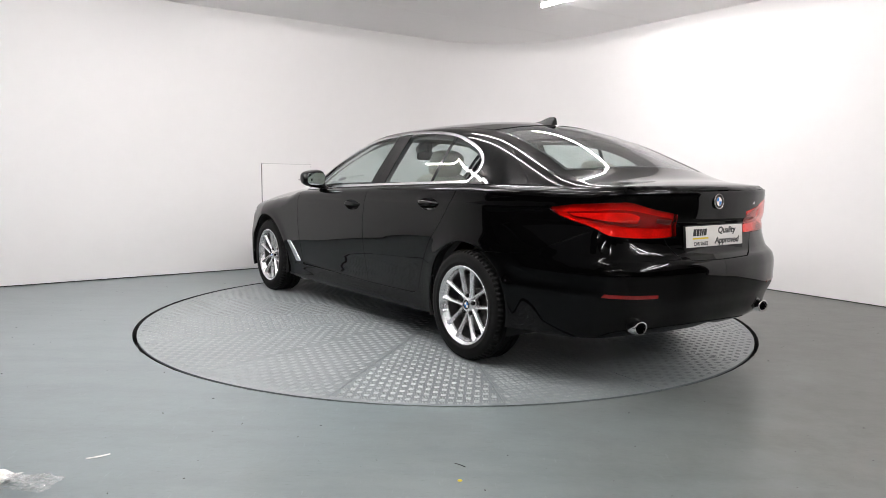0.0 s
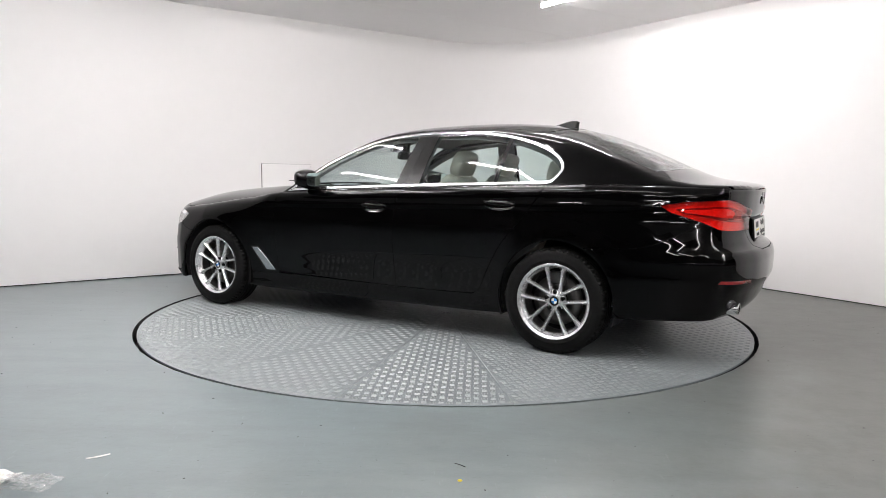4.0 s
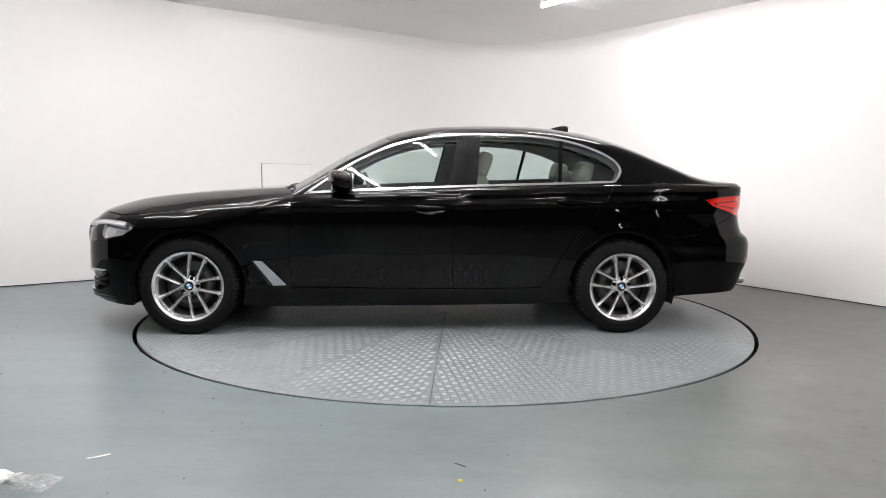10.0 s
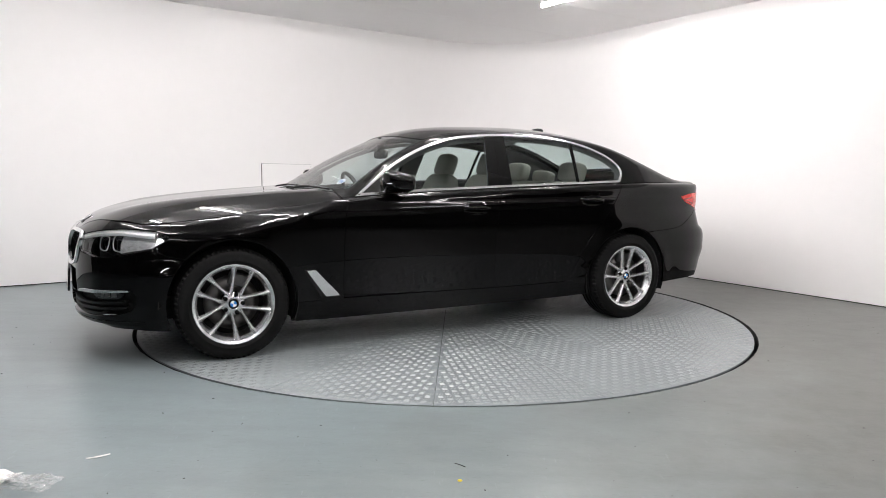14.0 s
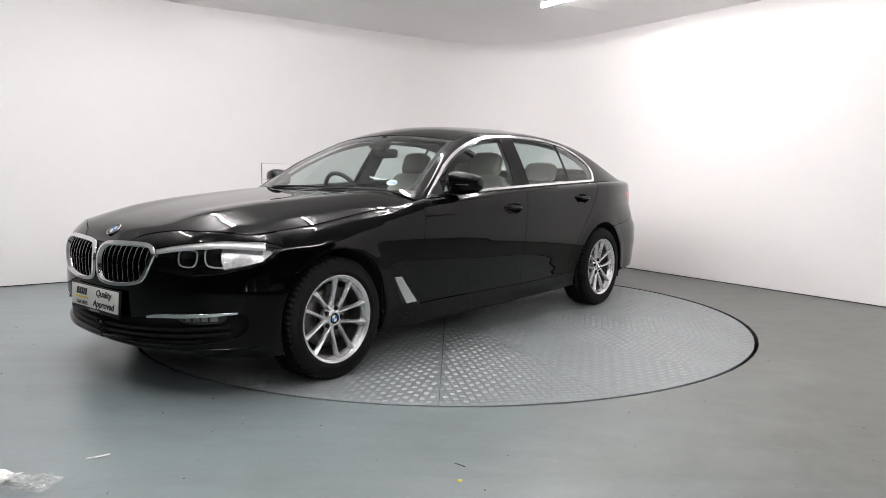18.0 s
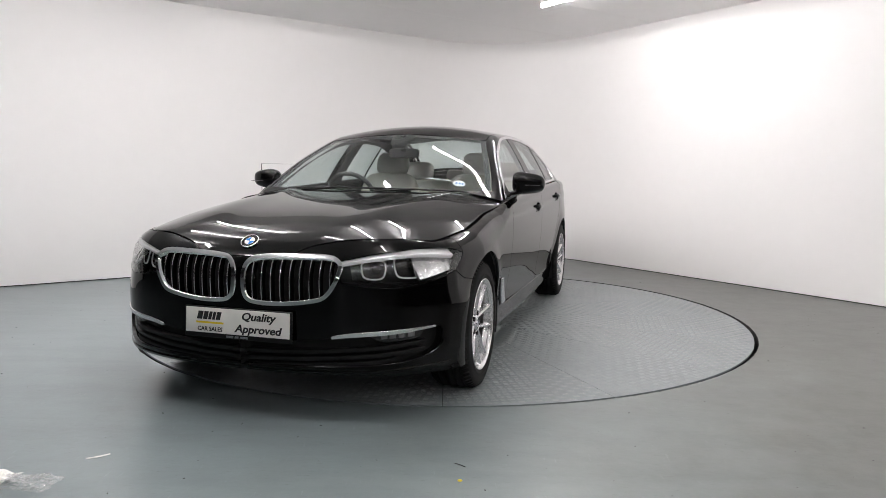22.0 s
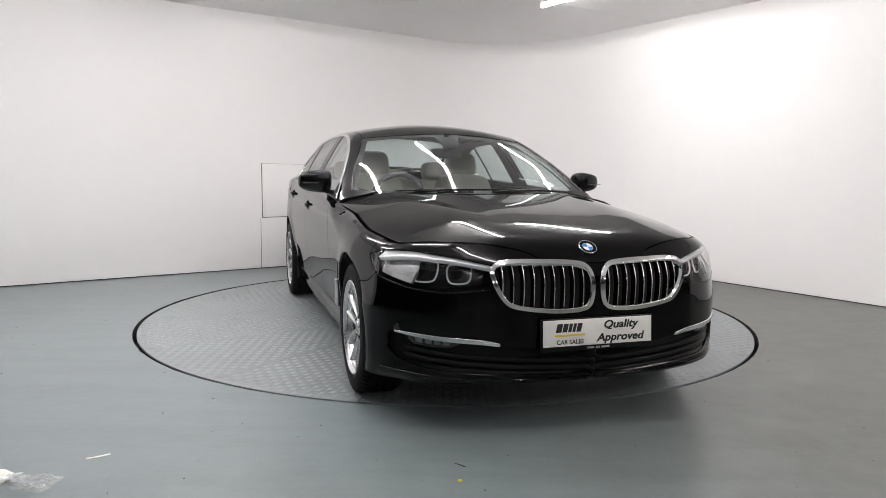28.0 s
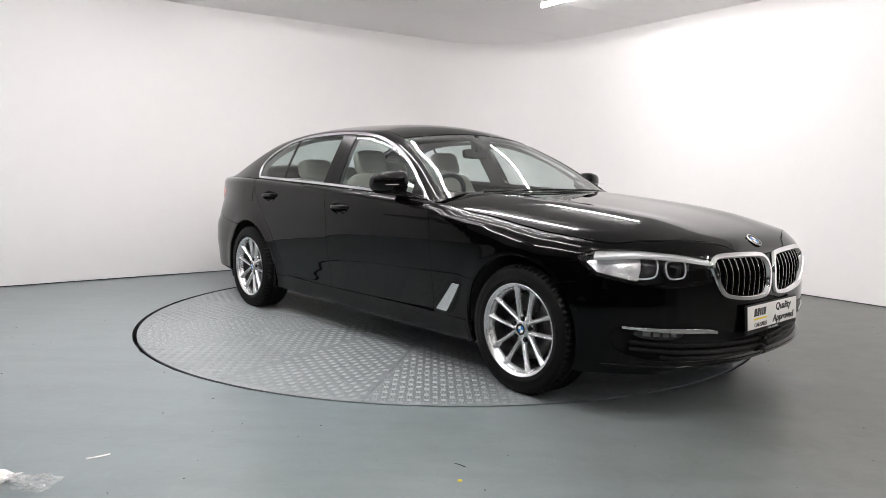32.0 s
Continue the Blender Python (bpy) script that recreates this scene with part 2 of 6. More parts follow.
def floor_sheet():
    """The floor with a round pit for the turntable."""
    bm = bmesh.new()
    n = 720
    ring = []
    for i in range(n):
        a = 2 * math.pi * i / n
        p = Vector((math.cos(a), math.sin(a), 0))
        r = PIT_R + 0.003 * noise.noise(p * 60) + 0.014 * max(0.0, noise.noise(p * 34 + Vector((3, 1, 5))) - 0.30)
        ring.append(bm.verts.new(p * r))
    low = [bm.verts.new((v.co.x, v.co.y, -0.12)) for v in ring]
    prev = ring
    for k in range(1, 4):
        nxt = []
        for i in range(n):
            a = 2 * math.pi * i / n
            c, s = math.cos(a), math.sin(a)
            far = 26 / max(abs(c), abs(s))
            r = PIT_R + (far - PIT_R) * (k / 3) ** 2
            nxt.append(bm.verts.new((r * c, r * s, 0)))
        for i in range(n):
            j = (i + 1) % n
            bm.faces.new((prev[i], nxt[i], nxt[j], prev[j]))
        prev = nxt
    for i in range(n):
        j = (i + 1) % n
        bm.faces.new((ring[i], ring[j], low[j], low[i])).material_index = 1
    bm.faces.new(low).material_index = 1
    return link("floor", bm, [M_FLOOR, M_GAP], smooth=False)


tagged(floor_sheet(), "blue-grey painted concrete floor, scuffed and specked, chipped round the turntable", kind="structure")


def ceiling_sheet():
    """Plasterboard ceiling with open joints every 1.2 m, in one mesh."""
    bm = bmesh.new()
    u, v = LDIR, Vector((-LDIR.y, LDIR.x, 0))
    base = Vector((-1.01, 1.70, 0)).dot(v)
    for k in range(-24, 3):
        lo, hi = base + 1.2 * k + 0.003, base + 1.2 * (k + 1) - 0.003
        for j in range(-12, 12):
            s0 = j * 2.4 + (1.2 if k % 2 else 0) + 0.45
            c = [u * a + v * b for a, b in ((s0 + 0.0006, lo), (s0 + 2.3994, lo), (s0 + 2.3994, hi), (s0 + 0.0006, hi))]
            if min(p.y for p in c) > 6 or max(p.y for p in c) < -25 or max(abs(p.x) for p in c) > 19:
                continue
            n0 = len(bm.faces)
            prism(bm, [(p.x, p.y) for p in c], CEIL, CEIL + 0.012)
            # boards out of view are coloured near black to stand for a dim hall
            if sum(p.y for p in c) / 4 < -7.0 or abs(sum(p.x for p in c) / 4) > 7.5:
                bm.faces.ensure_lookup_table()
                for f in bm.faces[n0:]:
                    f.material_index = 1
    bm.normal_update()
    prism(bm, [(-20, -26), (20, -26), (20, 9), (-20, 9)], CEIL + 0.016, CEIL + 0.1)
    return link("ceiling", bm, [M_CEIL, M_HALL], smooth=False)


tagged(ceiling_sheet(), "white boarded ceiling with thin open joints, unseen far boards coloured near black for dimness", kind="structure")


def batten_light(first=None):
    light = empty("tube_light", "lit white fluorescent batten on the ceiling; most copies are added out of view", "light", "ceiling tube lights")
    bm = bmesh.new()
    box(bm, -0.76, 0.76, -0.022, 0.022, -0.045, 0.0, bevel=0.006)
    part("batten", bm, M_BATTEN, light)
    bm = bmesh.new()
    rows = [[bm.verts.new((x, 0.018 * math.cos(a), -0.060 - 0.018 * math.sin(a))) for a in np.linspace(-0.85, math.pi + 0.85, 15)] for x in (-0.742, 0.742)]
    for i in range(14):
        bm.faces.new((rows[0][i], rows[0][i + 1], rows[1][i + 1], rows[1][i]))
    for row in rows:
        bm.faces.new(row)
    bmesh.ops.recalc_face_normals(bm, faces=bm.faces)
    part("diffuser", bm, M_TUBE, light, "glowing white diffuser")
    for s in (-1, 1):
        bm = bmesh.new()
        box(bm, s * 0.752 - 0.008, s * 0.752 + 0.008, -0.020, 0.020, -0.080, -0.044, bevel=0.004)
        part("end_cap", bm, M_BATTEN, light)
    return light


def tube_at(across, along):
    c = Vector((0.8237, 0.567, 0)) * across + RDIR * along
    ang = math.degrees(math.atan2(RDIR.y, RDIR.x))
    return pose(c.x, c.y, CEIL, 0, 0, ang)


# rows of tubes run side by side with the right wall; some hang further back in the hall
# only the first shows; most others are added out of view to balance the walls
TUBES = [(1.66, -0.06), (1.66, 4.4), (1.66, 6.2), (1.66, 8.0), (1.36, 5.3), (1.36, 7.1), (0.15, 0.15), (-0.7, 0.3), (-1.5, -1.35), (-1.5, 0.9), (-1.5, 2.7), (-2.3, -0.6), (-3.1, -0.6), (-3.1, 1.5), (-1.5, 6.4), (-3.2, 6.4), (-4.9, 6.4)]
HALL_TUBES = [(a, b) for b in (12.5, 17.0) for a in (2.0, -2.5, -7.0, -11.5)]
first_tube = batten_light()
first_tube.matrix_basis = tube_at(*TUBES[0])
for pos in TUBES[1:] + HALL_TUBES:
    copy_thing(first_tube, tube_at(*pos))

# ================= the turntable =================
turntable = empty("turntable", "round turntable of painted five-bar tread plate in sixteen sectors", "turntable")
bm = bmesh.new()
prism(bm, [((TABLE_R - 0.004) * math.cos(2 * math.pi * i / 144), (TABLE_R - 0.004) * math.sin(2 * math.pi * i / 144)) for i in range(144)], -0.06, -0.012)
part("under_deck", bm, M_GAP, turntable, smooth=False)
SECTORS, SEAM_AT = 16, 16.2


def sector_plate():
    """One wedge of plate along +x."""
    bm = bmesh.new()
    half = math.pi / SECTORS
    pts = [(0.012, 0.0)]
    for i in range(11):
        a = -half + 2 * half * i / 10
        pts.append((TABLE_R * math.cos(a), TABLE_R * math.sin(a)))
    pts = shrunk_xy(pts, 0.0013)
    prism(bm, pts, -0.012, -0.002)
    return bm


def shrunk_xy(pts, d):
    """The wedge's straight sides drawn in by d."""
    half = math.pi / SECTORS
    out = []
    for x, y in pts:
        r, a = math.hypot(x, y), math.atan2(y, x)
        lim = half - d / max(r, 0.05)
        a = max(-lim, min(lim, a))
        out.append((r * math.cos(a), r * math.sin(a)))
    return out


def tread_bars():
    """Five short raised bars to a patch, every second patch turned by a right angle."""
    half, p = math.pi / SECTORS, 0.0425
    V, F = [], []
    for i in range(int(TABLE_R / p) + 1):
        for j in range(-12, 13):
            cx, cy = 0.05 + i * p, j * p
            for k in range(5):
                o = (k - 2) * 0.0072
                turn = (i + j) % 2
                bx, by = (cx + o, cy) if turn else (cx, cy + o)
                L, w = 0.0165, 0.0026
                dx, dy = (0, 1) if turn else (1, 0)
                ends = [(bx + dx * L * s, by + dy * L * s) for s in (-1, 1)]
                if any(math.hypot(x, y) > TABLE_R - 0.006 or abs(math.atan2(y, x)) * math.hypot(x, y) > half * math.hypot(x, y) - 0.004 or x < 0.02 for x, y in ends):
                    continue
                n = len(V)
                nx, ny = -dy, dx
                z0, z1 = -0.0022, -0.0010
                (ax, ay), (ex, ey) = ends
                for x, y in ((ax, ay), (ex, ey)):
                    V.append((x, y, z0))
                for s in (-1, 1):
                    for f in (0.25, 0.75):
                        V.append((ax + (ex - ax) * f + nx * w * s, ay + (ey - ay) * f + ny * w * s, z0))
                for f in (0.2, 0.8):
                    V.append((ax + (ex - ax) * f, ay + (ey - ay) * f, z1))
                # 0,1 tips; 2,3 one side; 4,5 other side; 6,7 crest
                F += [(n, n + 2, n + 6), (n + 2, n + 3, n + 7, n + 6), (n + 3, n + 1, n + 7), (n, n + 6, n + 4), (n + 6, n + 7, n + 5, n + 4), (n + 7, n + 1, n + 5)]
    me = bpy.data.meshes.new("tread")
    me.from_pydata(V, [], F)
    me.validate()
    bm = bmesh.new()
    bm.from_mesh(me)
    bmesh.ops.recalc_face_normals(bm, faces=bm.faces)
    for f in bm.faces:
        if f.normal.z < 0:
            f.normal_flip()
    bm.to_mesh(me)
    bm.free()
    me.materials.append(M_BAR)
    return me


plate_me = None
bar_me = tread_bars()
for k in range(SECTORS):
    m = pose(0, 0, 0, 0, 0, SEAM_AT + (k + 0.5) * 360 / SECTORS)
    if plate_me is None:
        pl = part("plate", sector_plate(), M_PLATE, turntable, smooth=False)
        plate_me = pl.data
    else:
        pl = new("plate", plate_me)
        pl.parent = turntable
    pl.matrix_basis = m
    tr = tagged(new("tread", bar_me), kind="stuff")
    tr.parent = pl

# ================= the car: body surface =================
# The car's own space: x forward, y to its left, z up, the origin between the axles on the ground.
def curve(*knots):
    """A smooth curve without overshoot through (x, value) knots, for numbers or arrays."""
    knots = sorted(knots)
    xs, ys = np.array([k[0] for k in knots], float), np.array([k[1] for k in knots], float)
    h, d = np.diff(xs), np.diff(ys) / np.diff(xs)
    m = np.zeros(len(xs))
    m[0], m[-1] = d[0], d[-1]
    for i in range(1, len(xs) - 1):
        if d[i - 1] * d[i] > 0:
            w1, w2 = 2 * h[i] + h[i - 1], h[i] + 2 * h[i - 1]
            m[i] = (w1 + w2) / (w1 / d[i - 1] + w2 / d[i])

    def value(x):
        x = np.clip(np.asarray(x, float), xs[0], xs[-1])
        i = np.clip(np.searchsorted(xs, x) - 1, 0, len(xs) - 2)
        t = (x - xs[i]) / h[i]
        return ((1 + 2 * t) * (1 - t) ** 2 * ys[i] + t * (1 - t) ** 2 * h[i] * m[i] + t * t * (3 - 2 * t) * ys[i + 1] + t * t * (t - 1) * h[i] * m[i + 1])
    return value


def eased(f, x0, x1, width, keep):
    """The curve f with its bends spread over a width, as it was beyond the place named keep."""
    xs = np.linspace(x0, x1, 1600)
    pad = int(3 * width / (xs[1] - xs[0]))
    k = np.exp(-0.5 * (np.arange(-pad, pad + 1) * (xs[1] - xs[0]) / width) ** 2)
    long = np.concatenate([2 * f(xs[0]) - f(xs[0] + (xs[1] - xs[0]) * np.arange(pad, 0, -1)), f(xs), 2 * f(xs[-1]) - f(xs[-1] - (xs[1] - xs[0]) * np.arange(1, pad + 1))])
    ys = np.convolve(long, k / k.sum(), "valid")
    w = np.clip((xs - keep) / 0.12 if keep < 0 else (keep - xs) / 0.12, 0, 1)
    ys = w * ys + (1 - w) * f(xs)
    return lambda x: np.interp(x, xs, ys)


AXLE, HUB_Z = 1.4875, 0.326
# plan outline at the widest height, from the nose's middle round to the tail's middle
PLAN_X = (2.335, 2.327, 2.290, 2.200, 2.060, 1.955, 1.840, 1.4875, 0.95, 0.2, -0.6, -1.15, -1.4875, -1.95, -2.25, -2.44, -2.535, -2.572, -2.58)
PLAN_Y = (0.0, 0.22, 0.455, 0.675, 0.820, 0.890, 0.918, 0.930, 0.926, 0.926, 0.928, 0.930, 0.932, 0.912, 0.855, 0.735, 0.49, 0.24, 0.0)


def outline():
    """The plan outline, evenly dense, with q the way along it: q equals x at x = 0.2 and grows towards the nose."""
    px, py = np.array(PLAN_X), np.array(PLAN_Y)
    ext_x = np.concatenate([[px[1]], px, [px[-2]]])
    ext_y = np.concatenate([[-py[1]], py, [-py[-2]]])
    X, Y = [], []
    for i in range(1, len(ext_x) - 2):
        for t in np.linspace(0, 1, 40, endpoint=False):
            for e, out in ((ext_x, X), (ext_y, Y)):
                a, b, c, d = e[i - 1], e[i], e[i + 1], e[i + 2]
                out.append(0.5 * (2 * b + (c - a) * t + (2 * a - 5 * b + 4 * c - d) * t * t + (3 * b - a - 3 * c + d) * t ** 3))
    X.append(px[-1]), Y.append(py[-1])
    X, Y = np.array(X)[::-1], np.array(Y)[::-1]
    for k in range(30):
        X[1:-1] = 0.25 * X[:-2] + 0.5 * X[1:-1] + 0.25 * X[2:]
        Y[1:-1] = 0.25 * Y[:-2] + 0.5 * Y[1:-1] + 0.25 * Y[2:]
    q = np.concatenate([[0], np.cumsum(np.hypot(np.diff(X), np.diff(Y)))])
    side = (Y > 0.7)
    q -= np.interp(0.2, X[side], q[side]) - 0.2
    return q, X, Y


OQ, OX, OY = outline()
Q_TAIL, Q_NOSE = OQ[0], OQ[-1]
_front = (OX > 1.5)
_rear = (OX < -1.5)


def sq(x):
    """q of the point on the side at x."""
    return float(np.interp(x, OX, OQ))


def fq(y):
    """q of the point on the front at y."""
    return float(np.interp(-y, -OY[_front], OQ[_front]))


def rq(y):
    """q of the point on the rear at y."""
    return float(np.interp(y, OY[_rear], OQ[_rear]))


INSET_F = curve((0.18, 0.13), (0.205, 0.085), (0.235, 0.02), (0.27, 0.004), (0.33, 0.002), (0.45, 0.0), (0.56, 0.0), (0.64, 0.002), (0.70, 0.014), (0.74, 0.038), (0.76, 0.056), (0.80, 0.10), (0.86, 0.16))
INSET_S = curve((0.17, 0.085), (0.205, 0.062), (0.26, 0.056), (0.295, 0.050), (0.315, 0.047), (0.36, 0.043), (0.43, 0.034), (0.55, 0.014), (0.66, 0.004), (0.74, 0.0), (0.80, 0.0015), (0.85, 0.0048), (0.90, 0.010), (0.95, 0.0152), (1.0, 0.020), (1.08, 0.027))
INSET_R = curve((0.25, 0.13), (0.29, 0.075), (0.33, 0.04), (0.40, 0.012), (0.50, -0.032), (0.60, -0.036), (0.655, -0.022), (0.70, 0.030), (0.80, 0.057), (0.856, 0.060), (0.872, 0.047), (0.90, 0.044), (0.985, 0.038), (1.03, 0.030), (1.08, 0.03))
Z_BOTTOM = curve((Q_TAIL, 0.282), (-2.3, 0.275), (-1.9, 0.262), (-1.2, 0.205), (0.2, 0.185), (1.1, 0.18), (1.9, 0.20), (2.3, 0.20), (Q_NOSE, 0.205))
BELT = curve((-2.62, 1.025), (-2.5, 1.032), (-2.2, 1.046), (-1.8, 1.050), (-1.42, 1.044), (-1.117, 1.033), (-0.345, 1.004), (0.433, 0.967), (0.71, 0.950), (0.95, 0.935), (1.2, 0.91), (1.5, 0.86), (2.0, 0.75))
HOOD_MID = curve((2.30, 0.735), (2.275, 0.757), (2.24, 0.787), (2.196, 0.814), (2.10, 0.850), (1.96, 0.884), (1.75, 0.917), (1.5, 0.944), (1.2, 0.970), (0.95, 0.987), (0.7, 0.995))
HOOD_MID = eased(HOOD_MID, 0.7, 2.30, 0.045, 2.16)
HOOD_DROP = curve((2.32, 0.02), (2.2, 0.065), (1.95, 0.118), (1.5, 0.10), (1.1, 0.078), (0.7, 0.05))


def hood_z(x, y):
    """Height of the bonnet: a crowned sheet with two soft ridges that run in towards the grille."""
    ridge = 0.36 + 0.20 * np.clip((2.25 - x) / 1.3, 0, 1)
    lift = 0.011 * np.exp(-((np.abs(y) - ridge) / 0.12) ** 2) * np.clip((2.2 - x) / 0.3, 0, 1)
    return HOOD_MID(x + 0.10 * y * y * np.clip((x - 1.6) / 0.5, 0, 1)) - HOOD_DROP(x) * (np.abs(y) / 0.83) ** 4.4 + lift


def outline_at(q):
    q = np.asarray(q, float)
    x, y = np.interp(q, OQ, OX), np.interp(q, OQ, OY)
    e = 0.012
    tx = np.interp(q + e, OQ, OX) - np.interp(q - e, OQ, OX)
    ty = np.interp(q + e, OQ, OY) - np.interp(q - e, OQ, OY)
    # past the middle the outline goes on as its mirror image
    lo, hi = q - e < Q_TAIL, q + e > Q_NOSE
    tx = np.where(lo | hi, 0.0, tx)
    ty = np.where(lo, 1.0, np.where(hi, -1.0, ty))
    n = np.hypot(tx, ty)
    return x, y, -ty / n, tx / n


def raw_tub(q, z, ztop):
    """A point of the lower body at q along the outline and the height z."""
    x, y, nx, ny = outline_at(q)
    wf, ws, wr = np.clip(nx, 0, 1) ** 2, ny ** 2, np.clip(-nx, 0, 1) ** 2
    ends = np.clip((np.abs(x) - 1.6) / 0.25, 0, 1)
    side = INSET_S(z) * (1 - 0.75 * ends * np.clip((0.6 - z) / 0.1, 0, 1)) + 0.034 * np.clip((x - 1.6) / 0.3, 0, 1) * np.clip((z - 0.52) / 0.18, 0, 1)
    tuck = np.clip((-1.55 - x) / 0.75, 0, 1)
    side = side + 0.060 * tuck * tuck * (3 - 2 * tuck) * np.clip((z - 0.60) / 0.25, 0, 1)
    inset = wf * INSET_F(z) + ws * side + wr * INSET_R(z)
    fore = np.clip((x - 0.78) / 0.5, 0, 1)
    fore = fore * fore * (3 - 2 * fore)
    roll = (0.052 + 0.045 * fore) * (1 - wf) * (1 - 0.75 * wr)
    span = 0.052 + 0.075 * fore
    t = np.clip((z - (ztop - span)) / span, 0, 1)
    inset = inset + roll * (1 - np.sqrt(np.clip(1 - t * t, 0, 1)))
    # flares round the wheels and the crease below the handles
    for ax in (-AXLE, AXLE):
        d = np.hypot(x - ax, z - HUB_Z)
        inset = inset - 0.007 * ws * np.exp(-((d - 0.378) / 0.06) ** 2)
    crease = 0.862 + (0.9 - x) * 0.024
    inset = inset - ws * 0.006 * np.exp(-((z - crease) / 0.022) ** 2) * np.clip((1.7 - x) / 0.6, 0, 1) * np.clip((x + 2.3) / 0.5, 0, 1)
    return x - nx * inset, y - ny * inset


def top_edge():
    """Height of the lower body's upper edge: the bonnet's edge, the belt, the boot's edge."""
    q = OQ[::6]
    z = np.where(OX[::6] > 0.9, 0.85, BELT(OX[::6]))
    for k in range(40):
        x, y = raw_tub(q, z, z)
        f = np.clip((x - 0.80) / 0.3, 0, 1)
        f = f * f * (3 - 2 * f)
        z = 0.5 * z + 0.5 * (f * hood_z(x, y) + (1 - f) * BELT(x))
    return q, z


TQ, TZ = top_edge()


def z_top(q):
    return np.interp(q, TQ, TZ)


def tub(q, z, depth=0.0):
    """Lower body; depth moves the point inwards."""
    q, z = np.asarray(q, float), np.asarray(z, float)
    x, y = raw_tub(q, z, z_top(q))
    if depth:
        e = 0.004
        x1, y1 = raw_tub(q + e, z, z_top(q + e))
        x0, y0 = raw_tub(q - e, z, z_top(q - e))
        tx, ty = x1 - x0, y1 - y0
        n = np.hypot(tx, ty) + 1e-9
        x, y = x + depth * ty / n, y - depth * tx / n
        y = np.maximum(y, 0)
    return np.stack([x, y, z], -1)


# ---- the upper body: windscreen, roof, rear window and boot lid are one crowned sheet, the sides lean in above the belt
_bq = TQ[(np.interp(TQ, OQ, OX) < 1.4)]
_bx, _by = raw_tub(_bq, z_top(_bq), z_top(_bq))
_bo = np.argsort(_bx)
_bx, _by = _bx[_bo], _by[_bo]


def belt_y(x):
    return np.interp(x, _bx, _by)


ROOF_MID = curve((1.15, 0.825), (0.98, 0.933), (0.90, 0.982), (0.73, 1.085), (0.52, 1.212), (0.31, 1.320), (0.12, 1.402), (-0.10, 1.448), (-0.33, 1.467), (-0.78, 1.477), (-1.05, 1.466), (-1.275, 1.441), (-1.5, 1.394), (-1.681, 1.334), (-1.909, 1.240), (-2.06, 1.1725), (-2.138, 1.135), (-2.30, 1.088), (-2.42, 1.072), (-2.49, 1.060), (-2.54, 1.034))
ROOF_MID = eased(ROOF_MID, -2.54, 1.15, 0.055, -2.25)
ROOF_DROP = curve((1.0, 0.02), (0.5, 0.06), (0.1, 0.145), (-0.4, 0.20), (-1.1, 0.20), (-1.7, 0.14), (-2.2, 0.07), (-2.5, 0.035))
WRAP = curve((1.0, 0.17), (0.1, 0.14), (-0.3, 0.0), (-0.9, 0.0), (-1.3, -0.10), (-2.0, -0.16), (-2.4, -0.06))


def roof_z(x, y):
    return ROOF_MID(x + WRAP(x) * y * y) - ROOF_DROP(x) * y * y


def side_y(x, z):
    h = z - BELT(x)
    lean = 0.50 + 0.10 * np.clip(x - 0.1, 0, 1) + 0.35 * np.clip((-1.2 - x) / 0.8, 0, 1)
    return belt_y(x) - lean * h - 0.26 * h * h * np.sign(h)


def upper(x, phi):
    """A point of the upper body at x, phi from 0 at the belt to 1 at the middle."""
    x, phi = np.asarray(x, float), np.asarray(phi, float)
    z0 = 0.80
    zb, yb = BELT(x), belt_y(x)
    a0 = np.arctan2(zb - z0, yb)
    a = a0 + (math.pi / 2 - a0) * phi
    c, s = np.cos(a), np.sin(a)
    lo, hi = np.full_like(a, 0.05), np.full_like(a, 1.3)
    k = 0.034
    for i in range(36):
        r = 0.5 * (lo + hi)
        y, z = r * c, z0 + r * s
        f1, f2 = (y - side_y(x, z)) * 0.87, (z - roof_z(x, y)) * 0.95
        h = np.clip(0.5 + 0.5 * (f1 - f2) / k, 0, 1)
        f = f2 * (1 - h) + f1 * h + k * h * (1 - h)
        inside = f < 0
        lo, hi = np.where(inside, r, lo), np.where(inside, hi, r)
    return np.stack([x, r * c, z0 + r * s], -1)


# a table of the upper body so that a point can be found from (x, z) or (x, y)
UX = np.linspace(-2.56, 1.06, 240)
UP = np.linspace(0, 1, 160)
_gx, _gp = np.meshgrid(UX, UP, indexing="ij")
UTAB = upper(_gx, _gp)


def upper_side(x, z):
    """Point of the upper body's side seen from the side at (x, z)."""
    x, z = np.atleast_1d(np.asarray(x, float)), np.atleast_1d(np.asarray(z, float))
    phi = np.empty_like(x)
    for i, (xx, zz) in enumerate(zip(x, z)):
        k = np.clip((xx - UX[0]) / (UX[1] - UX[0]), 0, len(UX) - 1.001)
        j, f = int(k), k - int(k)
        zs = UTAB[j, :, 2] * (1 - f) + UTAB[j + 1, :, 2] * f
        phi[i] = np.interp(zz, np.maximum.accumulate(zs) + np.arange(len(zs)) * 1e-7, UP)
    return upper(x, phi)


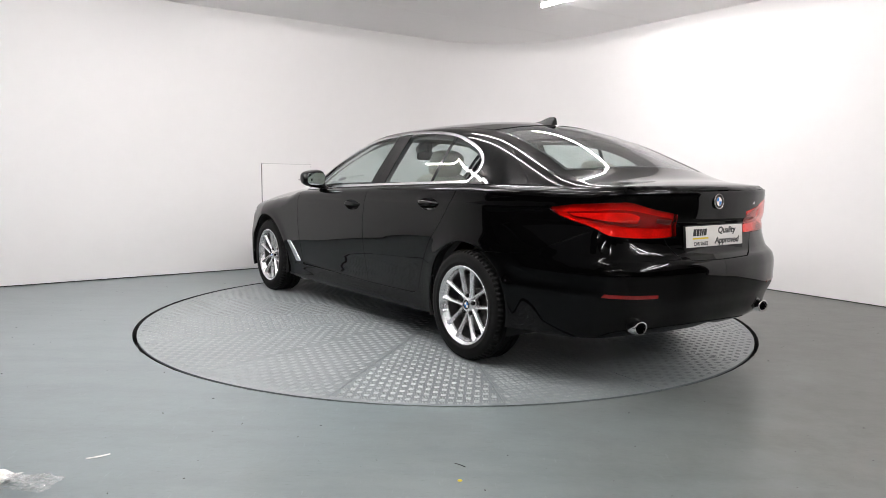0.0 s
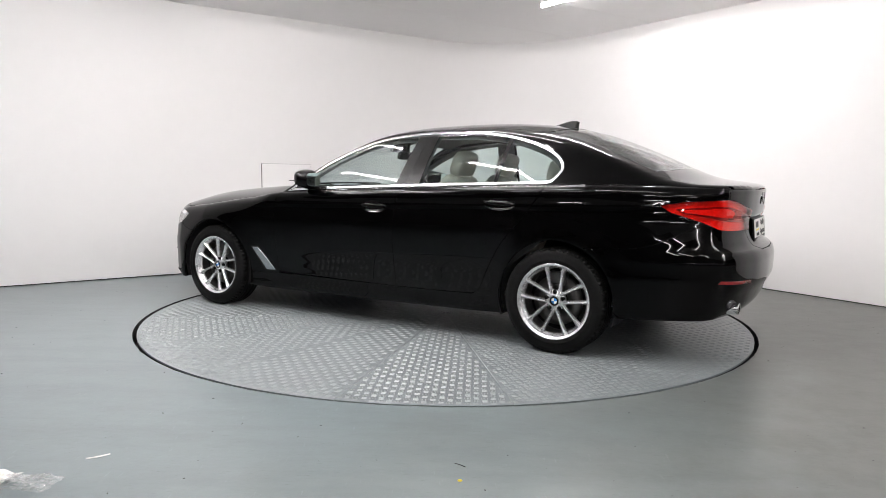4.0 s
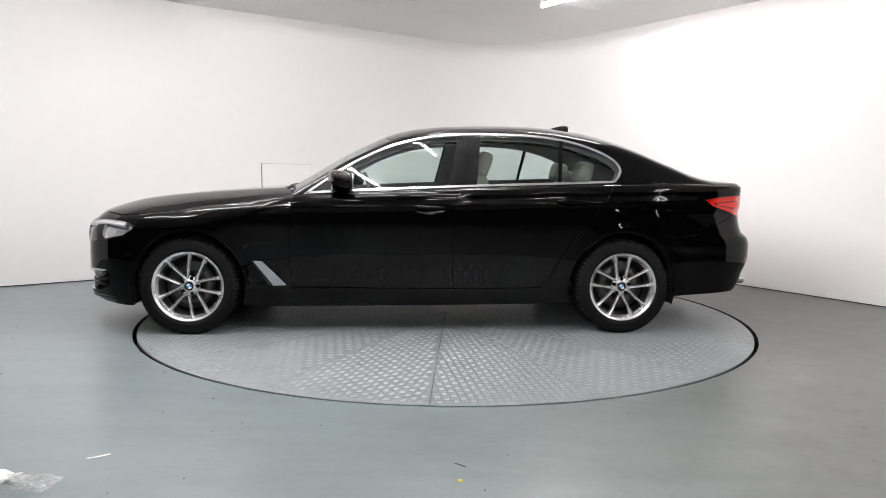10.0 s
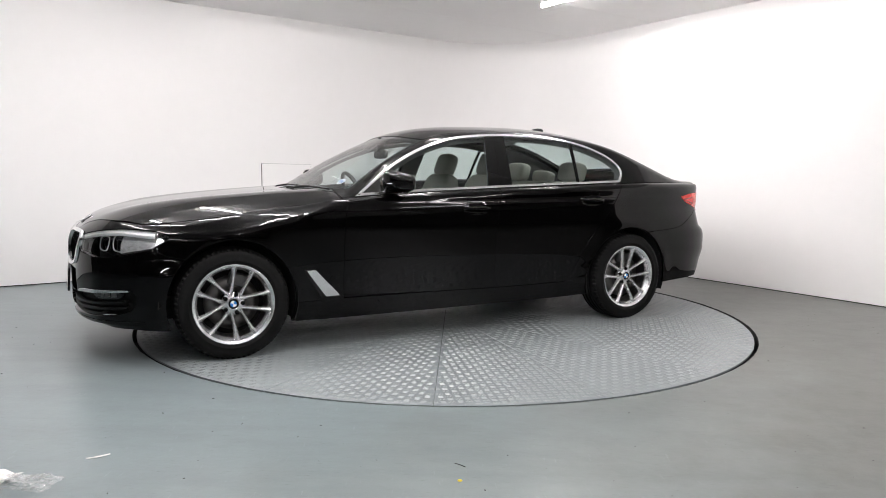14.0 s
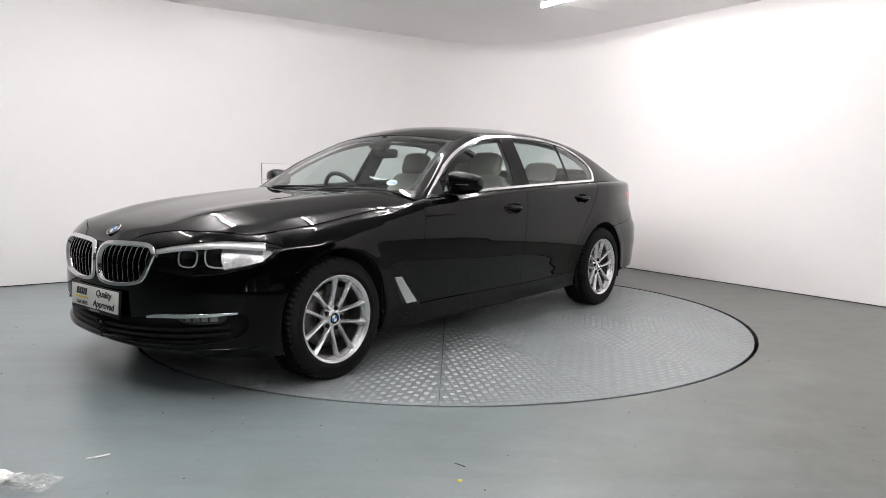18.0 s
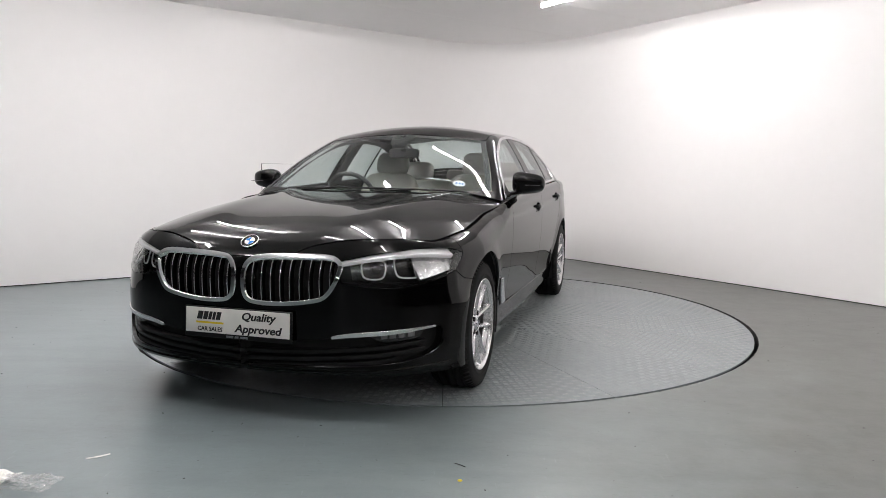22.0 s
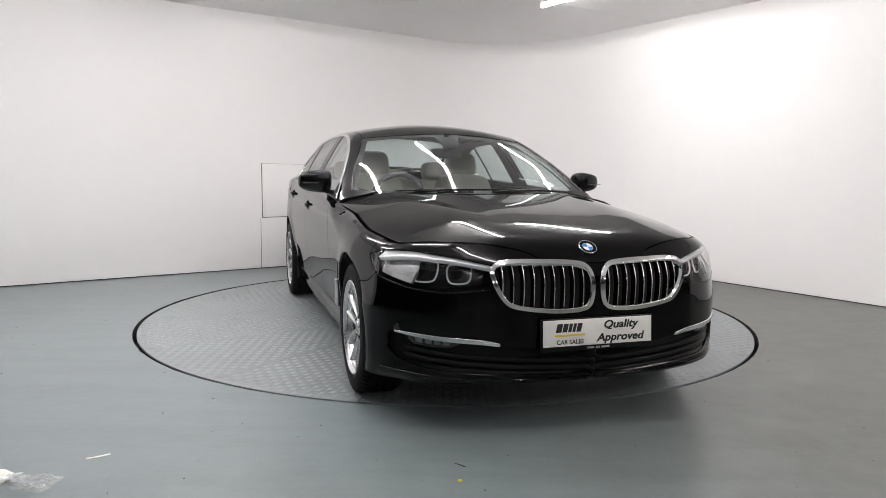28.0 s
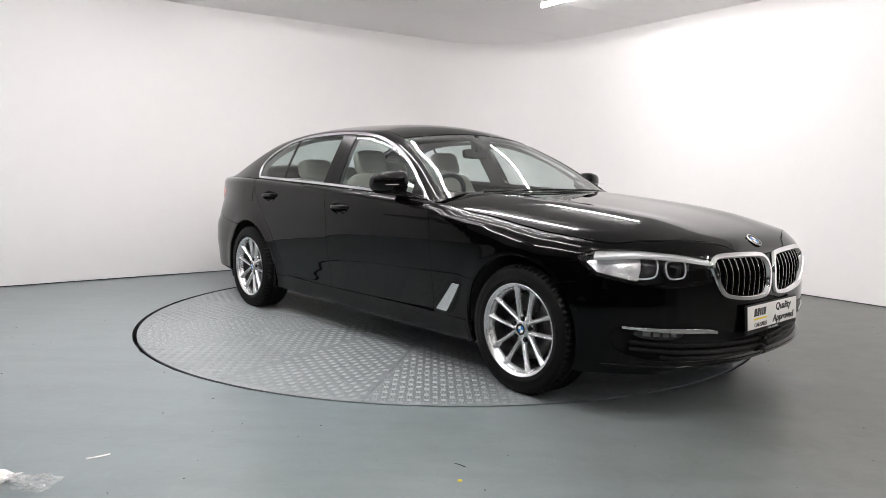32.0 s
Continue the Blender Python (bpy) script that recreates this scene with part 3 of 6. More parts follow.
def upper_top(x, y):
    """Point of the upper body seen from above at (x, y)."""
    x, y = np.atleast_1d(np.asarray(x, float)), np.atleast_1d(np.asarray(y, float))
    phi = np.empty_like(x)
    for i, (xx, yy) in enumerate(zip(x, y)):
        k = np.clip((xx - UX[0]) / (UX[1] - UX[0]), 0, len(UX) - 1.001)
        j, f = int(k), k - int(k)
        ys = UTAB[j, :, 1] * (1 - f) + UTAB[j + 1, :, 1] * f
        phi[i] = np.interp(-abs(yy), -(np.minimum.accumulate(ys) - np.arange(len(ys)) * 1e-7), UP)
    p = upper(x, phi)
    p[:, 1] *= np.where(y < 0, -1, 1)
    return p


# ---- panels
def inside_poly(px, py, poly):
    hit = np.zeros(len(px), bool)
    n = len(poly)
    for i in range(n):
        (x0, y0), (x1, y1) = poly[i], poly[(i + 1) % n]
        if y0 == y1:
            continue
        c = (y0 > py) != (y1 > py)
        hit ^= c & (px < (x1 - x0) * (py - y0) / (y1 - y0) + x0)
    return hit


def shrunk(poly, d):
    """The polygon drawn in by d."""
    n = len(poly)
    area = sum(poly[i][0] * poly[(i + 1) % n][1] - poly[(i + 1) % n][0] * poly[i][1] for i in range(n))
    s = 1 if area > 0 else -1
    out = []
    for i in range(n):
        a, b, c = (Vector(poly[k % n]) for k in (i - 1, i, i + 1))
        e, f = (b - a), (c - b)
        if e.length < 1e-7 or f.length < 1e-7:
            out.append(tuple(b))
            continue
        e.normalize(), f.normalize()
        n1, n2 = Vector((-e.y, e.x)) * s, Vector((-f.y, f.x)) * s
        m = n1 + n2
        m = m / max(m.dot(n1), 0.35)
        out.append(tuple(b + m * d))
    return out


def flat_mesh(poly, step, holes=()):
    """A flat grid cut exactly to an outline, with holes."""
    bm = bmesh.new()
    xs, ys = [p[0] for p in poly], [p[1] for p in poly]
    sx, sy = step if isinstance(step, tuple) else (step, step)
    nx, ny = max(1, math.ceil((max(xs) - min(xs)) / sx)), max(1, math.ceil((max(ys) - min(ys)) / sy))
    vs = [[bm.verts.new((min(xs) + (max(xs) - min(xs)) * i / nx, min(ys) + (max(ys) - min(ys)) * j / ny, 0)) for j in range(ny + 1)] for i in range(nx + 1)]
    for i in range(nx):
        for j in range(ny):
            bm.faces.new((vs[i][j], vs[i + 1][j], vs[i + 1][j + 1], vs[i][j + 1]))
    for ring in (poly, *holes):
        for i in range(len(ring)):
            a, b = Vector((*ring[i], 0)), Vector((*ring[(i + 1) % len(ring)], 0))
            if (b - a).length < 1e-6:
                continue
            x0, x1, y0, y1 = min(a.x, b.x) - 1e-4, max(a.x, b.x) + 1e-4, min(a.y, b.y) - 1e-4, max(a.y, b.y) + 1e-4
            near = {v for v in bm.verts if x0 - sx <= v.co.x <= x1 + sx and y0 - sy <= v.co.y <= y1 + sy}
            geo = []
            for f in {f for v in near for f in v.link_faces}:
                fx, fy = [v.co.x for v in f.verts], [v.co.y for v in f.verts]
                if max(fx) >= x0 and min(fx) <= x1 and max(fy) >= y0 and min(fy) <= y1:
                    geo.append(f)
            geo.sort(key=lambda f: f.calc_center_median()[:])
            es = list(dict.fromkeys(e for f in geo for e in f.edges))
            vv = list(dict.fromkeys(v for f in geo for v in f.verts))
            bmesh.ops.bisect_plane(bm, geom=vv + es + geo, dist=1e-6, plane_co=a, plane_no=Vector((b.y - a.y, a.x - b.x, 0)))
    cs = np.array([f.calc_center_median()[:2] for f in bm.faces])
    keep = inside_poly(cs[:, 0], cs[:, 1], poly)
    for h in holes:
        keep &= ~inside_poly(cs[:, 0], cs[:, 1], h)
    bm.faces.ensure_lookup_table()
    bmesh.ops.delete(bm, geom=[f for f, k in zip(bm.faces[:], keep) if not k], context="FACES")
    bmesh.ops.remove_doubles(bm, verts=bm.verts, dist=2e-5)
    bm.verts.index_update()
    return bm


def panel(name, poly, where, mat, parent, step=0.03, holes=(), mirror=False, thick=0.014, gap=0.0027, lift=0.0, label="", out=None):
    """A sheet of the body: the outline in the sheet's own flat space, bent by where(a, b) and given a rim turned inwards."""
    if gap:
        poly = shrunk(poly, gap)
        holes = [shrunk(h, -gap) for h in holes]
    bm = flat_mesh(poly, step, holes)
    a = np.array([v.co.x for v in bm.verts])
    b = np.array([v.co.y for v in bm.verts])
    e = 0.003
    P = where(a, b)
    du, dv = where(a + e, b) - where(a - e, b), where(a, b + e) - where(a, b - e)
    N = np.cross(du, dv)
    N /= np.linalg.norm(N, axis=1)[:, None] + 1e-12
    ref = np.array(out) if out is not None else None
    centre = np.array((0.0, 0.0, 0.6))
    way = (N * ref).sum(1) if ref is not None else ((P - centre) * N).sum(1)
    flip = way.mean() < 0
    if flip:
        N = -N
    P = P + N * lift
    faces = [[v.index for v in f.verts] for f in bm.faces]
    rim = [(l.vert.index, l.link_loop_next.vert.index) for ed in bm.edges if ed.is_boundary for l in ed.link_loops]
    bm.free()
    n0 = len(P)
    verts, norms = [P], [N]
    base = n0
    rf = []
    if thick and rim:
        ids = sorted({i for r in rim for i in r})
        at = {i: k for k, i in enumerate(ids)}
        side = np.zeros((len(ids), 3))
        for i, j in rim:
            d = np.cross(P[j] - P[i], N[i])
            d /= np.linalg.norm(d) + 1e-12
            side[at[i]] += d
            side[at[j]] += d
        if flip:
            side = -side
        side /= np.linalg.norm(side, axis=1)[:, None] + 1e-12
        A = P[ids] + side * 0.0012 - N[ids] * 0.0012
        B = P[ids] + side * 0.0012 - N[ids] * thick
        verts += [A, B]
        norms += [0.75 * side + 0.66 * N[ids], side]
        m = len(ids)
        for i, j in rim:
            rf.append([j, i, base + at[i], base + at[j]])
            rf.append([base + at[j], base + at[i], base + m + at[i], base + m + at[j]])
    V, NN = np.concatenate(verts), np.concatenate(norms)
    allf = faces + rf
    if flip:
        allf = [f[::-1] for f in allf]
    if mirror:
        V, NN = V * (1, -1, 1), NN * (1, -1, 1)
        allf = [f[::-1] for f in allf]
    me = bpy.data.meshes.new(name)
    me.from_pydata(V.tolist(), [], allf)
    me.validate()
    for p in me.polygons:
        p.use_smooth = True
    if len(me.vertices) == len(NN):
        me.normals_split_custom_set_from_vertices([tuple(n) for n in NN])
    me.materials.append(mat)
    ob = new(name, me)
    ob.parent = parent
    if label:
        tagged(ob, label)
    return ob

# ================= the car: panels =================
car = empty("car", "black four-door saloon car with beige seats, standing on the turntable", "car")
ARCH_R, ARCH_Z = 0.374, 0.333


def phi_side(x, z):
    k = np.clip((x - UX[0]) / (UX[1] - UX[0]), 0, len(UX) - 1.001)
    j, f = int(k), k - int(k)
    zs = UTAB[j, :, 2] * (1 - f) + UTAB[j + 1, :, 2] * f
    return float(np.interp(z, np.maximum.accumulate(zs) + np.arange(len(zs)) * 1e-7, UP))


def phi_top(x, y):
    k = np.clip((x - UX[0]) / (UX[1] - UX[0]), 0, len(UX) - 1.001)
    j, f = int(k), k - int(k)
    ys = UTAB[j, :, 1] * (1 - f) + UTAB[j + 1, :, 1] * f
    return float(np.interp(-abs(y), -(np.minimum.accumulate(ys) - np.arange(len(ys)) * 1e-7), UP))


def rounded(pts, n=6, closed=True):
    """A smooth closed line through the points."""
    out = []
    m = len(pts)
    for i in range(m):
        a, b, c, d = (Vector(pts[(i + k) % m]) for k in (-1, 0, 1, 2))
        for j in range(n):
            t = j / n
            out.append(tuple(0.5 * (2 * b + (c - a) * t + (2 * a - 5 * b + 4 * c - d) * t * t + (3 * b - a - 3 * c + d) * t ** 3)))
    return out


def open_line(pts, n=6):
    """A smooth open line through the points."""
    p = [Vector(q) for q in pts]
    p = [p[0] * 2 - p[1]] + p + [p[-1] * 2 - p[-2]]
    out = []
    for i in range(1, len(p) - 2):
        a, b, c, d = p[i - 1:i + 3]
        for j in range(n):
            t = j / n
            out.append(tuple(0.5 * (2 * b + (c - a) * t + (2 * a - 5 * b + 4 * c - d) * t * t + (3 * b - a - 3 * c + d) * t ** 3)))
    return out + [tuple(p[-2])]


def arch(axle, a0, a1, n=20):
    """Points on a wheel arch from the angle a0 to a1 (degrees; 0 points to the nose), in (q, z)."""
    out = []
    for i in range(n + 1):
        a = radians(a0 + (a1 - a0) * i / n)
        out.append((sq(axle + ARCH_R * math.cos(a)), ARCH_Z + ARCH_R * math.sin(a)))
    return out


def along_top(q0, q1, n=24, d=0.0):
    return [(q0 + (q1 - q0) * i / n, float(z_top(q0 + (q1 - q0) * i / n)) + d) for i in range(n + 1)]


def along_bottom(q0, q1, n=12):
    return [(q0 + (q1 - q0) * i / n, float(Z_BOTTOM(q0 + (q1 - q0) * i / n))) for i in range(n + 1)]


def arch_at(axle, z, side):
    """Angle of the arch where it meets the height z, towards the nose (1) or the tail (-1)."""
    a = math.degrees(math.asin(max(-1, min(1, (z - ARCH_Z) / ARCH_R))))
    return a if side > 0 else 180 - a


HEADLIGHT = open_line([(fq(0.452), 0.724), (fq(0.60), 0.752), (fq(0.72), 0.766), (fq(0.80), 0.772), (sq(1.92), 0.762), (sq(1.825), 0.738)], 5) + \
    open_line([(sq(1.86), 0.705), (sq(1.93), 0.665), (fq(0.835), 0.636), (fq(0.77), 0.618), (fq(0.66), 0.611), (fq(0.56), 0.620), (fq(0.47), 0.632)], 4)
KIDNEY_YZ = [(0.470, 0.696), (0.452, 0.728), (0.40, 0.742), (0.25, 0.742), (0.10, 0.736), (0.045, 0.718), (0.021, 0.67), (0.023, 0.585), (0.05, 0.543), (0.12, 0.531), (0.22, 0.532), (0.33, 0.545), (0.40, 0.566), (0.445, 0.625)]
KIDNEY = rounded([(fq(y), z) for y, z in KIDNEY_YZ], 4)
INTAKE = [(Q_NOSE + 0.002, 0.372), (fq(0.28), 0.374)] + open_line([(fq(0.40), 0.388), (fq(0.50), 0.402), (fq(0.66), 0.412), (fq(0.80), 0.424), (fq(0.842), 0.425)], 3) + \
    open_line([(fq(0.856), 0.40), (fq(0.846), 0.335), (fq(0.78), 0.292), (fq(0.62), 0.272), (fq(0.35), 0.258), (fq(0.15), 0.252)], 3) + [(Q_NOSE + 0.002, 0.25)]
TAIL_LAMP = open_line([(sq(-2.10), 0.937), (sq(-2.25), 0.956), (rq(0.72), 0.968), (rq(0.61), 0.966), (rq(0.48), 0.934), (rq(0.325), 0.908)], 4) + \
    open_line([(rq(0.318), 0.80), (rq(0.33), 0.790), (rq(0.45), 0.786), (rq(0.60), 0.790), (rq(0.73), 0.803), (rq(0.80), 0.838), (sq(-2.17), 0.895)], 4)
DOOR_FRONT = [(sq(0.805), 0.33), (sq(0.812), 0.45), (sq(0.815), 0.62), (sq(0.812), 0.75), (sq(0.800), 0.87), (sq(0.775), float(z_top(sq(0.775))))]
DOOR_MID = [(sq(-0.300), 0.31), (sq(-0.292), 0.45), (sq(-0.290), 0.65), (sq(-0.300), 0.80), (sq(-0.325), 0.95), (sq(-0.343), float(z_top(sq(-0.343))))]
DOOR_REAR = open_line([(sq(-0.900), 0.318), (sq(-0.955), 0.345), (sq(-0.990), 0.42), (sq(-1.03), 0.50), (sq(-1.13), 0.67), (sq(-1.24), 0.79), (sq(-1.345), 0.93), (sq(-1.415), float(z_top(sq(-1.415))))], 4)
SILL_Z = 0.312
HANDLES = ((-0.131, 0.868, 0.112), (-1.114, 0.916, 0.112))


def cup_line(hx, hz, hw):
    """The oval edge of a handle's cup."""
    return [(sq(hx + hw * 0.92 * math.cos(a)), hz - 0.004 + 0.036 * math.sin(a)) for a in np.linspace(0, 2 * math.pi, 30, endpoint=False)]


WINDOW_LINE = open_line([(0.722, 0.953), (0.618, 1.028), (0.434, 1.153), (0.245, 1.251), (0.051, 1.322), (-0.147, 1.365), (-0.448, 1.390), (-0.748, 1.387), (-0.947, 1.373), (-1.143, 1.341), (-1.335, 1.278), (-1.445, 1.212), (-1.483, 1.152), (-1.472, 1.106), (-1.43, 1.056)], 4)
WINDOW_LINE = WINDOW_LINE + [(x, float(BELT(x)) + 0.005) for x in (-1.40, -1.2, -0.9, -0.6, -0.3, 0.0, 0.3, 0.55, 0.70)]
SCREEN_SIDE = [(0.735, 0.772), (0.60, 0.735), (0.45, 0.688), (0.30, 0.638), (0.20, 0.606), (0.125, 0.586)]
REAR_SIDE = [(-1.275, 0.530), (-1.45, 0.548), (-1.65, 0.568), (-1.84, 0.590), (-2.00, 0.622)]

# lower body: for each side fender, doors, sill, quarter; bumpers in halves joined at the middle
front_bumper_poly = along_bottom(sq(1.856), Q_NOSE + 0.002) + along_top(Q_NOSE + 0.002, sq(1.825), 40, -0.003) + [(sq(1.825), 0.738), (sq(1.86), 0.705), (sq(1.93), 0.665), (sq(1.84), 0.618)] + arch(AXLE, arch_at(AXLE, 0.602, 1), arch_at(AXLE, 0.20, 1), 10)
fender_poly = [(sq(1.84), 0.618), (sq(1.93), 0.665), (sq(1.86), 0.705), (sq(1.825), 0.738)] + along_top(sq(1.825), sq(0.775), 24) + DOOR_FRONT[::-1][1:] + [(sq(0.805), SILL_Z - 0.005), (sq(AXLE - ARCH_R), SILL_Z - 0.005)] + arch(AXLE, 183, arch_at(AXLE, 0.602, 1))
front_door_poly = DOOR_FRONT + along_top(sq(0.775), sq(-0.343), 16) + DOOR_MID[::-1][1:] + [(sq(0.25), 0.315)]
rear_door_poly = DOOR_MID + along_top(sq(-0.343), sq(-1.415), 16) + DOOR_REAR[::-1][1:] + [(sq(-0.6), 0.312)]
sill_poly = [(sq(AXLE - ARCH_R), SILL_Z - 0.006), (sq(0.805), SILL_Z), (sq(0.25), 0.313), (sq(-0.3), 0.308), (sq(-0.6), 0.310), (sq(-0.90), 0.316), (sq(-0.955), 0.343), (sq(-0.990), 0.42)] + arch(-AXLE, arch_at(-AXLE, 0.46, 1), arch_at(-AXLE, 0.21, 1), 10) + along_bottom(sq(-1.125), sq(1.125))[1:-1] + arch(AXLE, arch_at(AXLE, 0.19, -1), 183, 4)
BUMPER_SEAM = open_line([(sq(-AXLE - 0.185), 0.668), (sq(-1.9), 0.680), (sq(-2.05), 0.700), (sq(-2.16), 0.745), (rq(0.80), 0.836)], 4)
quarter_poly = arch(-AXLE, arch_at(-AXLE, 0.46, 1), 118.5) + BUMPER_SEAM + [(sq(-2.17), 0.895), (sq(-2.10), 0.937), (sq(-2.25), 0.956), (rq(0.72), 0.968), (rq(0.655), 0.970), (rq(0.665), float(z_top(rq(0.665))) - 0.001)] + along_top(rq(0.665), sq(-1.415), 24)[1:] + DOOR_REAR[::-1][1:-2]
LID_EDGE = open_line([(rq(0.25), 0.668), (rq(0.335), 0.695), (rq(0.385), 0.745), (rq(0.41), 0.787)], 4)
rear_bumper_poly = [(Q_TAIL - 0.002, 0.30)] + along_bottom(Q_TAIL, sq(-1.862), 12)[1:] + arch(-AXLE, arch_at(-AXLE, 0.268, -1), 118.5, 10) + BUMPER_SEAM[1:] + [(rq(0.73), 0.803), (rq(0.60), 0.790), (rq(0.45), 0.786)] + LID_EDGE[::-1] + [(Q_TAIL - 0.002, 0.664)]
lid_face_poly = [(Q_TAIL - 0.002, 0.664)] + LID_EDGE + [(rq(0.45), 0.786), (rq(0.60), 0.790), (rq(0.61), 0.966), (rq(0.655), 0.970), (rq(0.662), float(z_top(rq(0.66))) - 0.001)] + along_top(rq(0.66), Q_TAIL - 0.002, 16, -0.001)

for s in (False, True):
    panel("fender", fender_poly, tub, M_PAINT, car, 0.022, mirror=s)
    for name, poly, grip in (("front_door", front_door_poly, HANDLES[0]), ("rear_door", rear_door_poly, HANDLES[1])):
        panel(name, poly, tub, M_PAINT, car, 0.022, holes=[cup_line(*grip)], mirror=s)
    panel("sill", sill_poly, tub, M_PAINT, car, (0.05, 0.015), mirror=s, thick=0.03)
    panel("quarter_panel", quarter_poly, tub, M_PAINT, car, 0.022, mirror=s)
    panel("front_bumper", front_bumper_poly, tub, M_PAINT, car, 0.02, holes=[HEADLIGHT, KIDNEY, INTAKE], mirror=s, thick=0.022)
    panel("rear_bumper", rear_bumper_poly, tub, M_PAINT, car, 0.02, mirror=s, thick=0.02)
    panel("boot_lid", lid_face_poly, tub, M_PAINT, car, 0.02, holes=[TAIL_LAMP], mirror=s)


# bonnet: a sheet cut to the body's edge
def hood_point(x, y):
    return np.stack([x, y, hood_z(x, y)], -1)


def edge_xy(q):
    p = tub(q, z_top(q))
    return float(p[0]), float(p[1])


hood_edge = [edge_xy(q) for q in np.linspace(sq(0.80), Q_NOSE - 0.001, 60)]
HOOD_BACK = [(0.955, 0.0), (0.945, 0.25), (0.90, 0.5), (0.845, 0.66), (0.80, 0.76)]
hood_half = [(x, y) for x, y in hood_edge if x > 0.80]
hood_poly = [(x, y) for x, y in HOOD_BACK] + hood_half
hood_poly = hood_poly + [(x, -y) for x, y in hood_poly[::-1][1:-1]]
panel("bonnet", hood_poly, hood_point, M_PAINT, car, 0.025, gap=0.0015, out=(0, 0, 1))

# upper body
frame_top = [(x, phi_top(x, y)) for x, y in SCREEN_SIDE] + [(x, phi_top(x, 0.575 - 0.03 * max(0, (-0.6 - x) / 0.6))) for x in (0.0, -0.2, -0.4, -0.6, -0.8, -1.0, -1.15)] + [(x, phi_top(x, y)) for x, y in REAR_SIDE]
frame_low = [(x, phi_top(x, y)) for x, y in ((-2.10, 0.645), (-2.22, 0.656), (-2.34, 0.645), (-2.42, 0.60))]
frame_poly = [(0.80, 0.0), (0.80, 0.10)] + frame_top + frame_low + [(-2.435, 0.0)] + [(x, 0.0) for x in np.linspace(-2.2, 0.6, 15)]
window_phi = [(x, phi_side(x, z)) for x, z in WINDOW_LINE]
for s in (False, True):
    panel("cabin_side", frame_poly, upper, M_PAINT, car, (0.022, 0.03), holes=[window_phi], mirror=s, thick=0.02, gap=0.0008)

roof_half = [(0.185, 0.0), (0.18, 0.2), (0.165, 0.4), (0.125, 0.580)] + [(x, 0.572 - 0.03 * max(0, (-0.6 - x) / 0.6)) for x in (0.0, -0.2, -0.4, -0.6, -0.8, -1.0, -1.15)] + [(-1.275, 0.527), (-1.30, 0.42), (-1.325, 0.2), (-1.33, 0.0)]
roof_poly = roof_half + [(x, -y) for x, y in roof_half[::-1][1:-1]]
panel("roof", roof_poly, upper_top, M_PAINT, car, 0.03, out=(0, 0, 1))
screen_half = [(0.915, 0.0), (0.905, 0.25), (0.87, 0.48), (0.80, 0.68), (0.74, 0.768)] + [(x, y - 0.003) for x, y in SCREEN_SIDE[1:]] + [(0.165, 0.4), (0.18, 0.2), (0.185, 0.0)]
screen_poly = screen_half + [(x, -y) for x, y in screen_half[::-1][1:-1]]
rear_half = [(-1.33, 0.0), (-1.325, 0.2), (-1.30, 0.42), (-1.275, 0.527)] + [(x, y - 0.003) for x, y in REAR_SIDE[1:]] + [(-2.055, 0.48), (-2.085, 0.25), (-2.095, 0.0)]
rear_poly = rear_half + [(x, -y) for x, y in rear_half[::-1][1:-1]]
FRIT = 0.03
windscreen = panel("windscreen", screen_poly, upper_top, M_SCREEN, car, 0.04, thick=0.004, gap=0.004, lift=-0.003, out=(0.5, 0, 1), label="clear windscreen with a dark border")
rear_window = panel("rear_window", rear_poly, upper_top, M_GLASS, car, 0.04, thick=0.004, gap=0.004, lift=-0.003, out=(-0.5, 0, 1), label="green-tinted rear window")
panel("border", screen_poly, upper_top, M_SATIN, windscreen, 0.04, holes=[shrunk(screen_poly, 0.038)], thick=0, gap=0.002, lift=-0.008, out=(0.5, 0, 1))
panel("border", rear_poly, upper_top, M_SATIN, rear_window, 0.04, holes=[shrunk(rear_poly, 0.030)], thick=0, gap=0.002, lift=-0.008, out=(-0.5, 0, 1))
boot_half = [(-2.102, 0.0), (-2.092, 0.25), (-2.062, 0.48), (-2.006, 0.624), (-2.10, 0.642), (-2.22, 0.653), (-2.34, 0.642), (-2.42, 0.598)]
boot_half += [(x, y) for x, y in (edge_xy(q) for q in np.linspace(rq(0.60), Q_TAIL + 0.001, 14)) if x < -2.43]
boot_poly = boot_half + [(x, -y) for x, y in boot_half[::-1][1:-1]]
panel("boot_top", boot_poly, upper_top, M_PAINT, car, 0.025, gap=0.0012, out=(0, 0, 1))

# side glass, pillars and bright trim
inner_line = shrunk(WINDOW_LINE, 0.0135)


def cut_between(poly, xa, xb):
    """The part of an outline in (x, z) between two leaning lines, each (x at z 1.03, x at z 1.35)."""
    def clip(pts, line, keep):
        out = []
        for i in range(len(pts)):
            a, b = pts[i], pts[(i + 1) % len(pts)]
            da, db = (p[0] - (line[0] + (line[1] - line[0]) * (p[1] - 1.03) / 0.32) for p in (a, b))
            da, db = da * keep, db * keep
            if da >= 0:
                out.append(a)
            if da * db < 0:
                t = da / (da - db)
                out.append((a[0] + (b[0] - a[0]) * t, a[1] + (b[1] - a[1]) * t))
        return out
    return clip(clip(poly, xa, -1), xb, 1)


